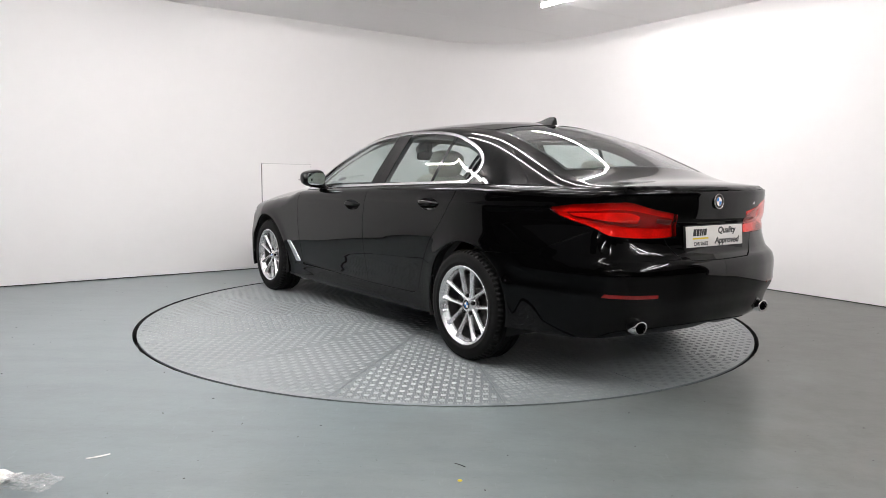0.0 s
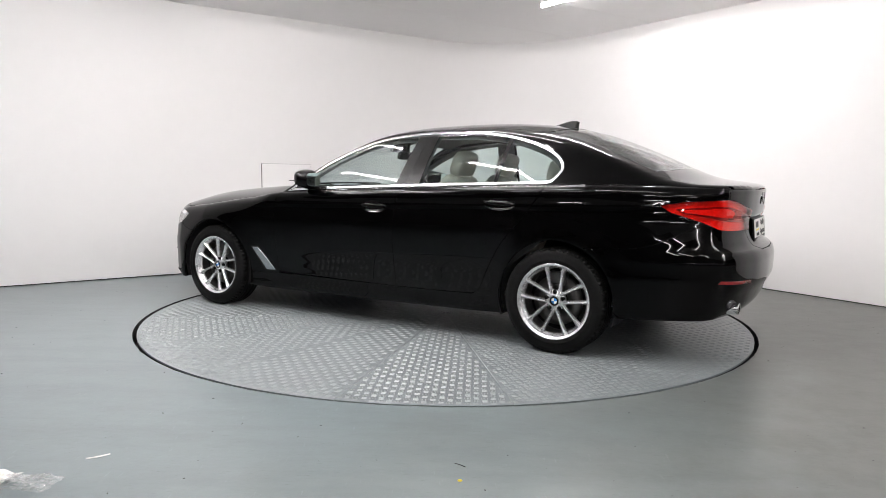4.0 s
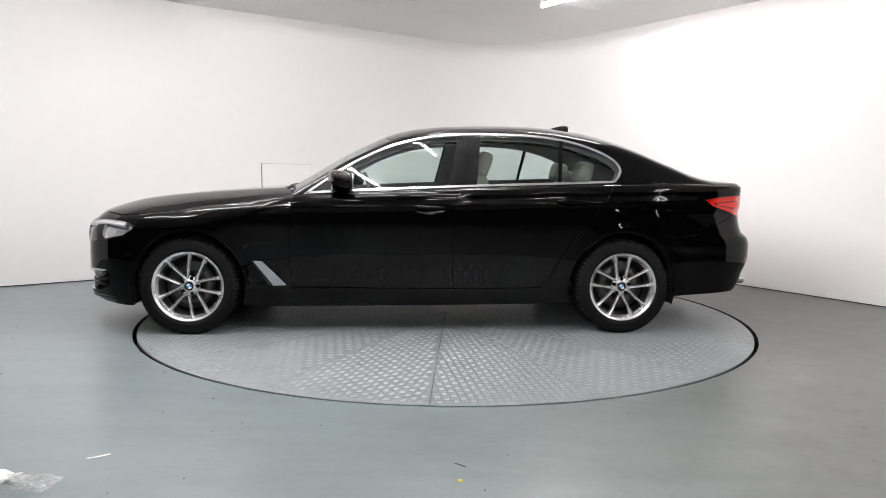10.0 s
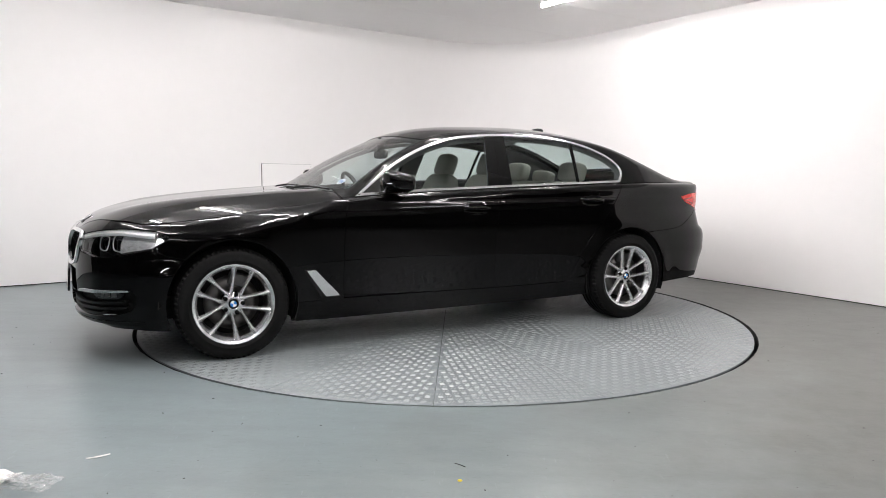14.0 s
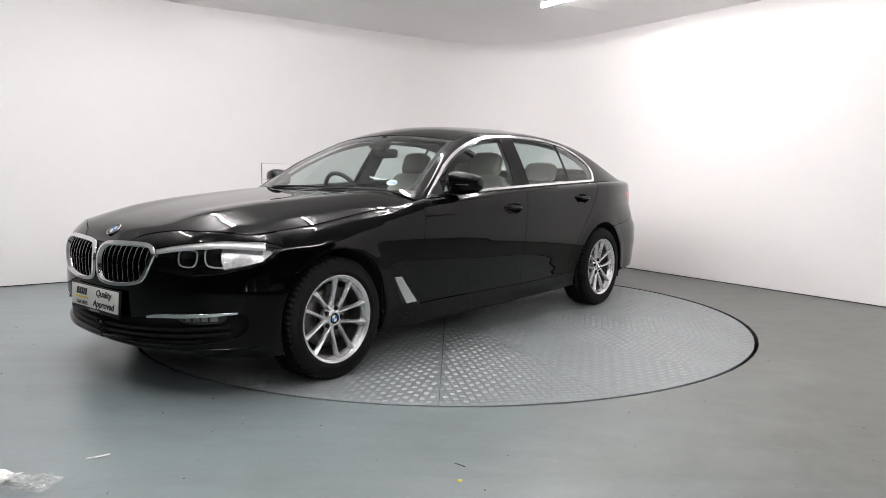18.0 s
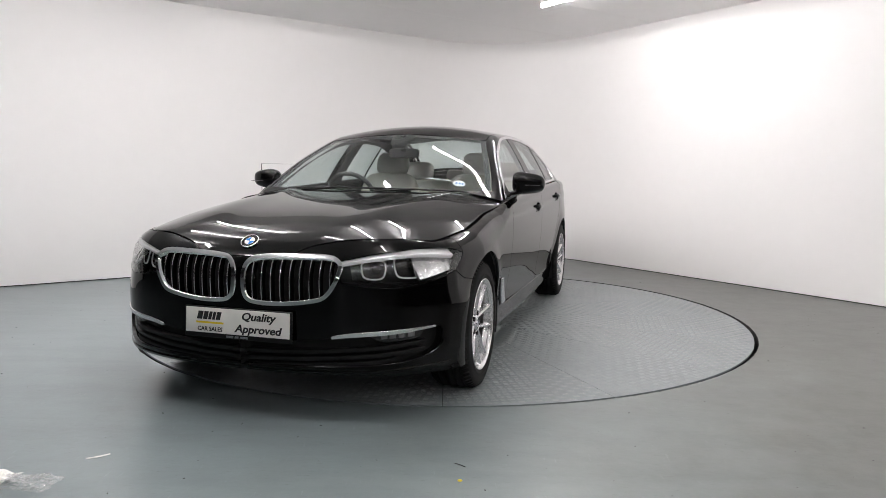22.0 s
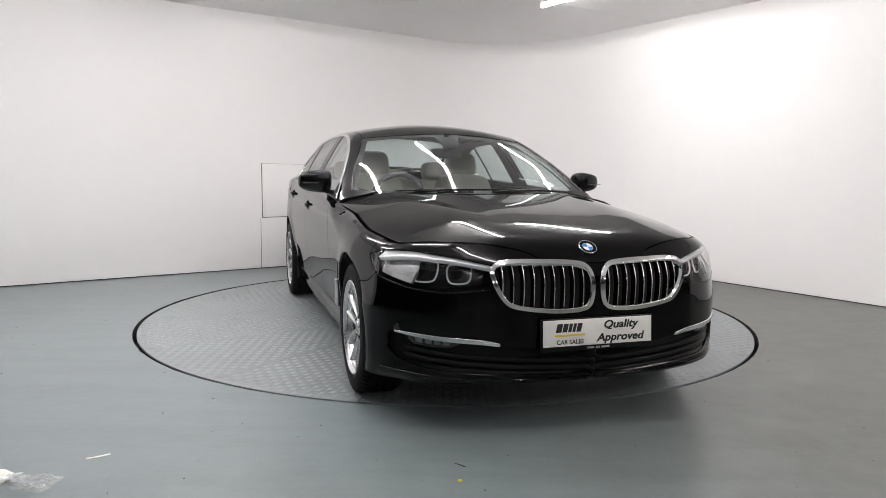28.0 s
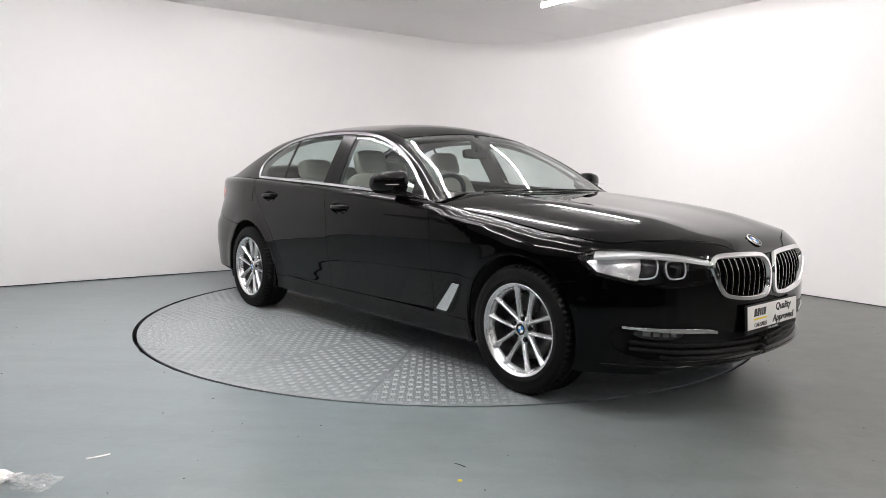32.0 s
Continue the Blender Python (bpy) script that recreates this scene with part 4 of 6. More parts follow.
FRONT_END, SAIL, B_FRONT, B_REAR, D_FRONT, D_REAR = (2, 2), (0.535, 0.50), (-0.266, -0.337), (-0.458, -0.501), (-1.022, -1.062), (-1.046, -1.092)
B_MID = (-0.361, -0.408)
for s in (False, True):
    trim = panel("window_trim", [(x, phi_side(x, z)) for x, z in WINDOW_LINE], upper, M_CHROME_SATIN, car, (0.03, 0.05), holes=[[(x, phi_side(x, z)) for x, z in inner_line]], mirror=s, thick=0.012, gap=0, lift=0.003, label="bright metal window surround")
    for name, a, b, mat, lift in (("mirror_sail", FRONT_END, SAIL, M_SATIN, -0.003), ("front_side_window", SAIL, B_FRONT, M_GLASS, -0.006), ("pillar_trim", B_FRONT, B_MID, M_PILLAR, -0.003), ("pillar_trim", B_MID, B_REAR, M_PILLAR, -0.003), ("rear_side_window", B_REAR, D_FRONT, M_GLASS, -0.006), ("window_divider", D_FRONT, D_REAR, M_PIANO, -0.003), ("quarter_window", D_REAR, (-2, -2), M_GLASS, -0.006)):
        poly = [(x, phi_side(x, z)) for x, z in cut_between(inner_line, a, b)]
        panel(name, poly, upper, mat, car, (0.025, 0.03), mirror=s, thick=0.004, gap=0.001, lift=lift)

# ================= the car: inner shell and wheels =================
def inward(d):
    return lambda q, z: tub(q, z, d)


side_shell = along_bottom(sq(-1.10), sq(1.10)) + arch(AXLE, arch_at(AXLE, 0.22, -1), 20, 16) + along_top(sq(1.80), sq(-2.03), 30, -0.02) + [(sq(-2.03), 0.40)] + arch(-AXLE, 150, arch_at(-AXLE, 0.22, 1), 16)
front_shell = along_bottom(sq(1.90), Q_NOSE) + [(Q_NOSE, 0.74), (fq(0.5), 0.73), (sq(1.9), 0.75)]
rear_shell = [(Q_TAIL, 0.34), (rq(0.5), 0.33), (sq(-2.0), 0.32), (sq(-2.0), 0.95), (rq(0.5), 0.98), (Q_TAIL, 1.0)]
for s in (False, True):
    panel("inner_shell", side_shell, inward(0.022), M_LINER, car, 0.06, mirror=s, thick=0, gap=0)
    panel("inner_shell", front_shell, inward(0.17), M_LINER, car, 0.05, mirror=s, thick=0, gap=0)
    panel("inner_shell", rear_shell, inward(0.07), M_LINER, car, 0.06, mirror=s, thick=0, gap=0)

bm = bmesh.new()
box(bm, -1.75, 2.10, -0.60, 0.60, 0.215, 0.34, bevel=0.02)
part("underbody", bm, M_LINER, car)
bm = bmesh.new()
box(bm, -2.36, -1.76, -0.60, 0.60, 0.31, 0.40, bevel=0.02)
part("silencer", bm, M_LINER, car)
bm = bmesh.new()
box(bm, -1.06, 1.06, -0.84, 0.84, 0.20, 0.30, bevel=0.02)
part("floor_pan", bm, M_LINER, car)
# unseen dark boxes added front and rear to block the view through the body
bm = bmesh.new()
box(bm, 0.95, 2.10, -0.60, 0.60, 0.36, 0.72, bevel=0.03)
part("engine_bay_block", bm, M_LINER, car)
bm = bmesh.new()
box(bm, -2.38, -1.62, -0.60, 0.60, 0.34, 0.90, bevel=0.03)
part("boot_block", bm, M_LINER, car)
for ax in (-AXLE, AXLE):
    for sy in (-1, 1):
        bm = bmesh.new()
        n = 28
        rows = []
        for y in (0.55, 0.900):
            rows.append([bm.verts.new((ax + (ARCH_R + 0.012) * math.cos(math.pi * (i / n * 1.22 - 0.11)), sy * y, ARCH_Z + (ARCH_R + 0.012) * math.sin(math.pi * (i / n * 1.22 - 0.11)))) for i in range(n + 1)])
        for i in range(n):
            bm.faces.new((rows[0][i], rows[0][i + 1], rows[1][i + 1], rows[1][i]))
        bm.faces.new(rows[0])
        part("wheel_liner", bm, M_LINER, car)

# ---- wheels: the wheel's own space has its axis along y, outwards positive
TYRE_R = 0.331


def tyre_mesh():
    bm = bmesh.new()
    prof = [(0.216, 0.088), (0.224, 0.100), (0.236, 0.106), (0.252, 0.1095), (0.256, 0.112), (0.262, 0.1125), (0.266, 0.1105), (0.285, 0.1115), (0.300, 0.108), (0.312, 0.102), (0.322, 0.093), (0.3275, 0.082), (0.330, 0.066)]
    for h in (0.062, 0.022, -0.018, -0.058):
        prof += [(0.3305, h), (0.3235, h - 0.001), (0.3235, h - 0.008), (0.331, h - 0.009)]
    prof += [(0.330, -0.072), (0.322, -0.093), (0.300, -0.108), (0.262, -0.1125), (0.224, -0.10), (0.216, -0.088)]
    ring_lathe(bm, prof, 72)
    # shoulder blocks
    for i in range(66):
        for s in (1, -1):
            a = 2 * math.pi * (i + (0.5 if s < 0 else 0)) / 66
            m = pose(0, 0, 0, 0, math.degrees(a)) @ pose(0.3225, s * 0.0865, 0, 0, 0, s * 29)
            vs = [bm.verts.new(m @ Vector((x, y, z))) for x in (-0.008, 0.0035) for y in (-0.016, 0.016) for z in (-0.0105, 0.0105)]
            for f in ((0, 1, 3, 2), (4, 6, 7, 5), (0, 4, 5, 1), (2, 3, 7, 6), (0, 2, 6, 4), (1, 5, 7, 3)):
                bm.faces.new([vs[k] for k in f])
    bmesh.ops.recalc_face_normals(bm, faces=bm.faces)
    return bm


def spoke_mesh(side):
    """One slender spoke that leans from its foot between two bolts out to the rim: a narrow bright ridge between falling flanks."""
    bm = bmesh.new()
    foot, tip = radians(side * 30), radians(side * 14.5)
    p0 = Vector((0.050 * math.cos(foot), 0.050 * math.sin(foot)))
    p1 = Vector((0.2215 * math.cos(tip), 0.2215 * math.sin(tip)))
    way = (p1 - p0).normalized()
    off = Vector((-way.y, way.x))
    rows = []
    for t, w, h, d in ((0.0, 0.0125, 0.072, 0.030), (0.2, 0.0105, 0.077, 0.027), (0.45, 0.0100, 0.083, 0.025), (0.7, 0.0110, 0.089, 0.023), (0.87, 0.0140, 0.094, 0.022), (1.0, 0.0200, 0.097, 0.020)):
        c = p0.lerp(p1, t)
        row = []
        for o, y in ((-w * 1.25, h - d), (-w, h - 0.012), (-0.0038, h - 0.0012), (-0.0024, h), (0.0024, h), (0.0038, h - 0.0012), (w, h - 0.012), (w * 1.25, h - d)):
            p = c + off * o
            row.append(bm.verts.new((p.x, y, -p.y)))
        rows.append(row)
    for a, b in zip(rows, rows[1:]):
        for i in range(7):
            bm.faces.new((a[i], a[i + 1], b[i + 1], b[i]))
        bm.faces.new((a[7], a[0], b[0], b[7]))
    bm.faces.new(rows[0]), bm.faces.new(rows[-1][::-1])
    bmesh.ops.recalc_face_normals(bm, faces=bm.faces)
    return bm


def disc_mesh(r, h0, h1, n=40, hole=0.0):
    bm = bmesh.new()
    prof = [(max(hole, 0.001), h0), (r, h0), (r, h1), (max(hole, 0.001), h1)]
    ring_lathe(bm, prof, n, closed=True)
    bmesh.ops.recalc_face_normals(bm, faces=bm.faces)
    return bm


def sector(bm, r0, r1, a0, a1, h, n=8):
    """A flat ring sector facing +y."""
    inn = [bm.verts.new((r0 * math.cos(a0 + (a1 - a0) * i / n), h, r0 * math.sin(a0 + (a1 - a0) * i / n))) for i in range(n + 1)]
    out = [bm.verts.new((r1 * math.cos(a0 + (a1 - a0) * i / n), h, r1 * math.sin(a0 + (a1 - a0) * i / n))) for i in range(n + 1)]
    for i in range(n):
        bm.faces.new((inn[i], inn[i + 1], out[i + 1], out[i]))


def roundel(parent, m, r, name="badge"):
    """A round badge: bright rim, black ring, blue and white quarters; faces its own +y."""
    bm = disc_mesh(r, -0.004, 0.0, 32)
    ring_lathe(bm, [(r, 0.0), (r, 0.0028), (r * 0.95, 0.0032), (r * 0.93, 0.0)], 32)
    bmesh.ops.recalc_face_normals(bm, faces=bm.faces)
    b = part(name, bm, M_CHROME, parent, "round badge with a black ring and blue and white quarters")
    b.matrix_basis = m
    if parent is car:
        for mat, r0, r1, spans in ((M_PIANO, 0.60, 0.93, ((0, 1), (1, 2), (2, 3), (3, 4))), (M_CHROME, 0.56, 0.60, ((0, 2), (2, 4))), (M_BLUE, 0.001, 0.56, ((0, 1), (2, 3))), (M_WHITE, 0.001, 0.56, ((1, 2), (3, 4)))):
            bm = bmesh.new()
            for a, c in spans:
                sector(bm, r * r0, r * r1, a * math.pi / 2, c * math.pi / 2, 0.0012)
            bmesh.ops.recalc_face_normals(bm, faces=bm.faces)
            part("enamel", bm, mat, b, smooth=False)
    else:
        me = b.data
        bm = bmesh.new()
        bm.from_mesh(me)
        for k, (mat, r0, r1, spans) in enumerate(((M_PIANO, 0.60, 0.93, ((0, 2), (2, 4))), (M_BLUE, 0.001, 0.58, ((0, 1), (2, 3))), (M_WHITE, 0.001, 0.58, ((1, 2), (3, 4))))):
            me.materials.append(mat)
            n0 = len(bm.faces)
            for a, c in spans:
                sector(bm, r * r0, r * r1, a * math.pi / 2, c * math.pi / 2, 0.0012)
            bm.faces.ensure_lookup_table()
            for f in bm.faces[n0:]:
                f.material_index = k + 1
        bm.to_mesh(me)
        bm.free()
    return b


def build_wheel():
    bm = bmesh.new()
    ring_lathe(bm, [(0.231, 0.094), (0.2385, 0.099), (0.2385, 0.106), (0.2365, 0.109), (0.233, 0.1085), (0.230, 0.105), (0.223, 0.101), (0.2185, 0.096), (0.2165, 0.088), (0.207, 0.080), (0.2035, 0.060)], 72)
    wheel = part("wheel", bm, M_ALLOY, car, "silver ten-spoke alloy wheel with a black tyre")
    # Dark barrel and an added backing disc put shade behind the spokes into colour
    bm = bmesh.new()
    ring_lathe(bm, [(0.2035, 0.060), (0.199, 0.0), (0.196, -0.09), (0.225, -0.098)], 48)
    part("rim_barrel", bm, M_IRON, wheel)
    part("shade_disc", disc_mesh(0.195, -0.03, -0.025, 40), M_LINER, wheel)
    part("tyre", tyre_mesh(), M_TYRE, wheel, "black treaded tyre")
    for d in (-1, 1):
        me = None
        for k in range(5):
            if me is None:
                sp = part("spoke", spoke_mesh(d), M_ALLOY, wheel)
                me = sp.data
                me.set_sharp_from_angle(angle=radians(28))
            else:
                sp = new("spoke", me)
                sp.parent = wheel
            sp.matrix_basis = pose(0, 0, 0, 0, 72 * k)
    bm = bmesh.new()
    ring_lathe(bm, [(0.066, 0.030), (0.070, 0.058), (0.066, 0.066), (0.046, 0.071), (0.040, 0.075), (0.036, 0.078), (0.034, 0.076), (0.001, 0.076)], 40)
    part("hub", bm, M_ALLOY, wheel)
    roundel(wheel, pose(0, 0.0775, 0), 0.032)
    me = None
    for k in range(5):
        a = 72 * k
        if me is None:
            bo = part("wheel_bolt", disc_mesh(0.0125, 0.05, 0.0715, 12), M_PIANO, wheel)
            me = bo.data
        else:
            bo = new("wheel_bolt", me)
            bo.parent = wheel
        bo.matrix_basis = pose(0, 0, 0, 0, a) @ pose(0.056, 0.004, 0)
    part("brake_disc", disc_mesh(0.160, 0.0, 0.018, 48, 0.07), M_DISC, wheel)
    bm = bmesh.new()
    box(bm, 0.10, 0.178, -0.02, 0.045, -0.06, 0.06, bevel=0.012)
    part("brake_caliper", bm, M_IRON, wheel)
    return wheel


wheel_fl = build_wheel()
wheel_fl.matrix_basis = pose(AXLE, 0.801, HUB_Z, 0, -107)
copy_thing(wheel_fl, pose(-AXLE, 0.817, HUB_Z, 0, -90))
copy_thing(wheel_fl, pose(AXLE, -0.801, HUB_Z, 0, 0, 180) @ pose(0, 0, 0, 0, -96))
copy_thing(wheel_fl, pose(-AXLE, -0.817, HUB_Z, 0, 0, 180) @ pose(0, 0, 0, 0, -100))


# ================= the car: grille, lamps, plates, trim =================
def tub_sloped(q, z, depth):
    """A point under the lower body's skin at a depth of its own."""
    a, b = tub(q, z), tub(q, z, 0.01)
    return a + (b - a) * (np.asarray(depth) / 0.01)[..., None]


def ring_panel(name, poly, width, mat, parent, where=tub, mirror=False, lift=0.004, thick=0.02, step=0.02, grow=0.0, label=""):
    outer = shrunk(poly, -grow) if grow else poly
    return panel(name, outer, where, mat, parent, step, holes=[shrunk(poly, width)], mirror=mirror, thick=thick, gap=0, lift=lift, label=label)


def strip(name, pts, width, mat, parent, where=tub, mirror=False, lift=0.002, thick=0.01, step=0.03, label=""):
    """A band of even width along a line in the sheet's flat space."""
    n = len(pts)
    a, b = [], []
    for i in range(n):
        d = Vector(pts[min(i + 1, n - 1)]) - Vector(pts[max(i - 1, 0)])
        d.normalize()
        w = width(i / (n - 1)) if callable(width) else width
        a.append(tuple(Vector(pts[i]) + Vector((-d.y, d.x)) * w / 2))
        b.append(tuple(Vector(pts[i]) - Vector((-d.y, d.x)) * w / 2))
    return panel(name, a + b[::-1], where, mat, parent, step, mirror=mirror, thick=thick, gap=0, lift=lift, label=label)


def span_at(poly, a):
    """Lowest and highest second coordinate of an outline at the first coordinate a."""
    hits = []
    for i in range(len(poly)):
        (x0, y0), (x1, y1) = poly[i], poly[(i + 1) % len(poly)]
        if (x0 - a) * (x1 - a) < 0:
            hits.append(y0 + (y1 - y0) * (a - x0) / (x1 - x0))
    return (min(hits), max(hits)) if len(hits) > 1 else None


KIDNEY_IN = shrunk(KIDNEY, 0.011)
for s in (False, True):
    sgn = -1 if s else 1
    grille = ring_panel("kidney_grille", KIDNEY, 0.0125, M_CHROME, car, mirror=s, lift=0.012, thick=0.035, grow=0.003, step=0.015, label="bright-rimmed grille with upright slats")
    panel("grille_back", KIDNEY, inward(0.045), M_LINER, grille, 0.03, mirror=s, thick=0, gap=-0.004)
    for k in range(9):
        y = 0.062 + 0.0445 * k
        lim = span_at(KIDNEY_IN, fq(y))
        if not lim:
            continue
        bm = bmesh.new()
        rows = []
        for j in range(9):
            z = lim[0] - 0.004 + (lim[1] - lim[0] + 0.008) * j / 8
            p = tub(fq(y), z)
            bow = 0.006 * math.sin(math.pi * j / 8)
            x = float(p[0]) - 0.012 + bow
            rows.append([bm.verts.new((x + dx, sgn * (y + dy), z)) for dx, dy in ((-0.03, -0.0040), (-0.004, -0.0032), (0.002, -0.0021), (0.002, 0.0021), (-0.004, 0.0032), (-0.03, 0.0040))])
        for a, b in zip(rows, rows[1:]):
            for i in range(5):
                f = bm.faces.new((a[i], a[i + 1], b[i + 1], b[i]))
                f.material_index = 0 if i == 2 else 1
        bmesh.ops.recalc_face_normals(bm, faces=bm.faces)
        part("slat", bm, [M_CHROME_SATIN, M_PIANO], grille)

    # headlight
    behind = lambda d: (lambda q, z: tub(q, z) - np.array((d, 0.0, 0.0)))
    lamp = panel("headlight", HEADLIGHT, behind(0.125), M_LAMP_DK, car, 0.025, mirror=s, thick=0, gap=-0.003, label="clear headlamp with white light guides and twin projectors")
    panel("lens", HEADLIGHT, tub, M_LENS, lamp, 0.025, mirror=s, thick=0.03, gap=0.002, lift=-0.002)
    brow = open_line([(fq(0.452), 0.721), (fq(0.60), 0.746), (fq(0.70), 0.757), (fq(0.80), 0.762), (sq(1.925), 0.750)], 5)
    BROW_Z = curve(*[(q, z) for q, z in brow])
    strip("light_guide", brow, lambda t: 0.013 + 0.016 * t, M_BROW, lamp, lambda q, z: tub_sloped(q, z, 0.018 + 1.1 * (z - BROW_Z(q))), mirror=s, thick=0.02, lift=0)
    outer = [(fq(0.775), 0.742), (fq(0.82), 0.745), (sq(1.92), 0.746), (sq(1.842), 0.733), (sq(1.872), 0.702), (sq(1.938), 0.668), (fq(0.83), 0.648), (fq(0.785), 0.636), (fq(0.775), 0.68)]
    panel("reflector", outer, lambda q, z: tub_sloped(q, z, 0.020 + 0.35 * (z - 0.64)), M_FACET, lamp, 0.02, mirror=s, thick=0.02, gap=0)
    for y0, z0, w, h in ((0.570, 0.680, 0.050, 0.043), (0.715, 0.690, 0.058, 0.050)):
        shape = [(fq(y0 + w * a), z0 + h * b) for a, b in ((-1, 0.75), (-0.3, 0.95), (0.6, 0.95), (1, 0.6), (1, -0.35), (0.62, -1), (-0.5, -1), (-0.95, -0.5))]
        shape = rounded(shape, 3)
        ring_panel("lamp_ring", shape, 0.0046, M_LAMP_WHITE, lamp, behind(0.085), mirror=s, lift=0, thick=0.005, step=0.03)
        panel("lamp_bowl", shape, behind(0.105), M_LAMP_DK, lamp, 0.03, mirror=s, thick=0, gap=0.004)
        c = tub(fq(y0), z0) - np.array((0.108, 0, 0))
        bm = bmesh.new()
        bmesh.ops.create_uvsphere(bm, u_segments=20, v_segments=12, radius=0.030, matrix=Matrix.Translation((c[0], c[1] * sgn, c[2])) @ Matrix.Diagonal((0.55, 1, 1, 1)))
        part("projector", bm, M_PIANO, lamp, "glassy dark projector lens")

    # lower intake
    intake = panel("lower_intake", INTAKE, inward(0.06), M_LINER, car, 0.05, mirror=s, thick=0, gap=-0.004)
    for z, dz, q0 in ((0.345, 0.0, 0.80), (0.313, -0.002, 0.80), (0.283, -0.004, 0.70)):
        line = [(Q_NOSE + 0.004, z - 0.030 + dz), (fq(0.05), z - 0.030 + dz), (fq(0.2), z - 0.028), (fq(0.45), z - 0.015), (fq(0.65), z - 0.002), (fq(q0), z + 0.012)]
        strip("intake_slat", open_line(line, 4), 0.013, M_SATIN, intake, inward(0.018), mirror=s, lift=0, thick=0.035)
    blade = open_line([(fq(0.43), 0.394), (fq(0.50), 0.4045), (fq(0.62), 0.412), (fq(0.74), 0.420), (fq(0.825), 0.427)], 4)
    strip("fog_blade", blade, lambda t: 0.007 + 0.010 * math.sin(math.pi * min(1, 0.12 + t * 0.9)) , M_CHROME_SATIN, car, mirror=s, lift=0.005, thick=0.03, step=0.02, label="bright blade over the fog lamp")
    fog_shape = rounded([(fq(0.60), 0.398), (fq(0.78), 0.411), (fq(0.78), 0.384), (fq(0.74), 0.374), (fq(0.64), 0.372)], 3)
    fog = panel("fog_lamp", fog_shape, inward(0.022), M_LAMP_DK, car, 0.02, mirror=s, thick=0.02, gap=0)
    for k in range(4):
        y = 0.645 + 0.035 * k
        panel("fog_cell", [(fq(y - 0.012), 0.381 + 0.03 * (y - 0.6)), (fq(y + 0.012), 0.383 + 0.03 * (y - 0.6)), (fq(y + 0.012), 0.400 + 0.05 * (y - 0.6)), (fq(y - 0.012), 0.398 + 0.05 * (y - 0.6))], inward(0.018), M_LAMP_GREY, fog, 0.03, mirror=s, thick=0.004, gap=0)
    # lip and intake edge
    strip("front_lip", [(Q_NOSE + 0.004, 0.232), (fq(0.3), 0.233), (fq(0.6), 0.238), (fq(0.80), 0.247), (sq(1.98), 0.25)], 0.012, M_PIANO, car, mirror=s, lift=0.006, thick=0.015)

    # side vent behind the front wheel
    vent = panel("side_vent", [(sq(1.052), 0.503), (sq(0.998), 0.503), (sq(0.838), 0.337), (sq(0.925), 0.334)], tub, M_CHROME_SATIN, car, 0.02, mirror=s, thick=0.01, gap=0, lift=0.010, label="bright slanted blade behind the front wheel")
    panel("vent_slot", [(sq(1.066), 0.505), (sq(1.05), 0.505), (sq(0.93), 0.342), (sq(0.955), 0.332)], tub, M_LINER, vent, 0.03, mirror=s, thick=0.002, gap=0, lift=0.003)

    # tail lamp in layers
    tail = panel("tail_lamp", TAIL_LAMP, inward(0.030), M_RED_IN, car, 0.02, mirror=s, thick=0, gap=-0.002, label="red wrap-round tail lamp")
    panel("lens", TAIL_LAMP, tub, thin_red, tail, 0.02, mirror=s, thick=0.028, gap=0.002, lift=0.002)
    dark = open_line([(sq(-2.20), 0.915), (rq(0.74), 0.930), (rq(0.60), 0.925), (rq(0.46), 0.900), (rq(0.34), 0.882)], 4) + open_line([(rq(0.34), 0.835), (rq(0.46), 0.836), (rq(0.62), 0.846), (rq(0.74), 0.862), (sq(-2.24), 0.893)], 4)
    panel("lamp_core", dark, inward(0.022), M_RED_DK, tail, 0.02, mirror=s, thick=0.006, gap=0)
    glow = open_line([(sq(-2.22), 0.908), (rq(0.74), 0.918), (rq(0.62), 0.914), (rq(0.56), 0.895)], 4) + open_line([(rq(0.57), 0.862), (rq(0.66), 0.866), (rq(0.76), 0.878), (sq(-2.25), 0.898)], 4)
    panel("lamp_bar", glow, inward(0.016), M_RED_IN, tail, 0.02, mirror=s, thick=0.004, gap=0)
    panel("reverse_lamp", [(rq(0.345), 0.874), (rq(0.45), 0.886), (rq(0.45), 0.864), (rq(0.345), 0.852)], inward(0.016), M_LAMP_GREY, tail, 0.03, mirror=s, thick=0.004, gap=0)
    panel("reflector_strip", [(rq(0.50), 0.489), (rq(0.62), 0.491), (rq(0.765), 0.499), (rq(0.755), 0.514), (rq(0.62), 0.508), (rq(0.50), 0.505)], tub, M_REFLEX, car, 0.02, mirror=s, thick=0.004, gap=0, lift=0.001, label="slim red rear reflector")

    # door handles in shallow cups
    for hx, hz, hw in HANDLES:
        bowl = lambda q, z: tub_sloped(q, z, 0.001 + 0.020 * np.clip(1 - ((q - sq(hx)) / (hw * 0.92)) ** 2 - ((z - hz + 0.004) / 0.036) ** 2, 0, 1) ** 0.6)
        panel("handle_cup", cup_line(hx, hz, hw), bowl, M_PAINT, car, 0.008, mirror=s, thick=0.002, gap=-0.001)
        bm = bmesh.new()
        rows = []
        for i in range(17):
            t = -1 + i / 8
            p = tub(sq(hx + hw * t), hz + 0.004 * t)
            off = 0.026 * (1 - abs(t) ** 4) - 0.004
            rr = 0.0155 * (1 - 0.35 * abs(t) ** 3)
            ring = []
            for j in range(10):
                a = 2 * math.pi * j / 10
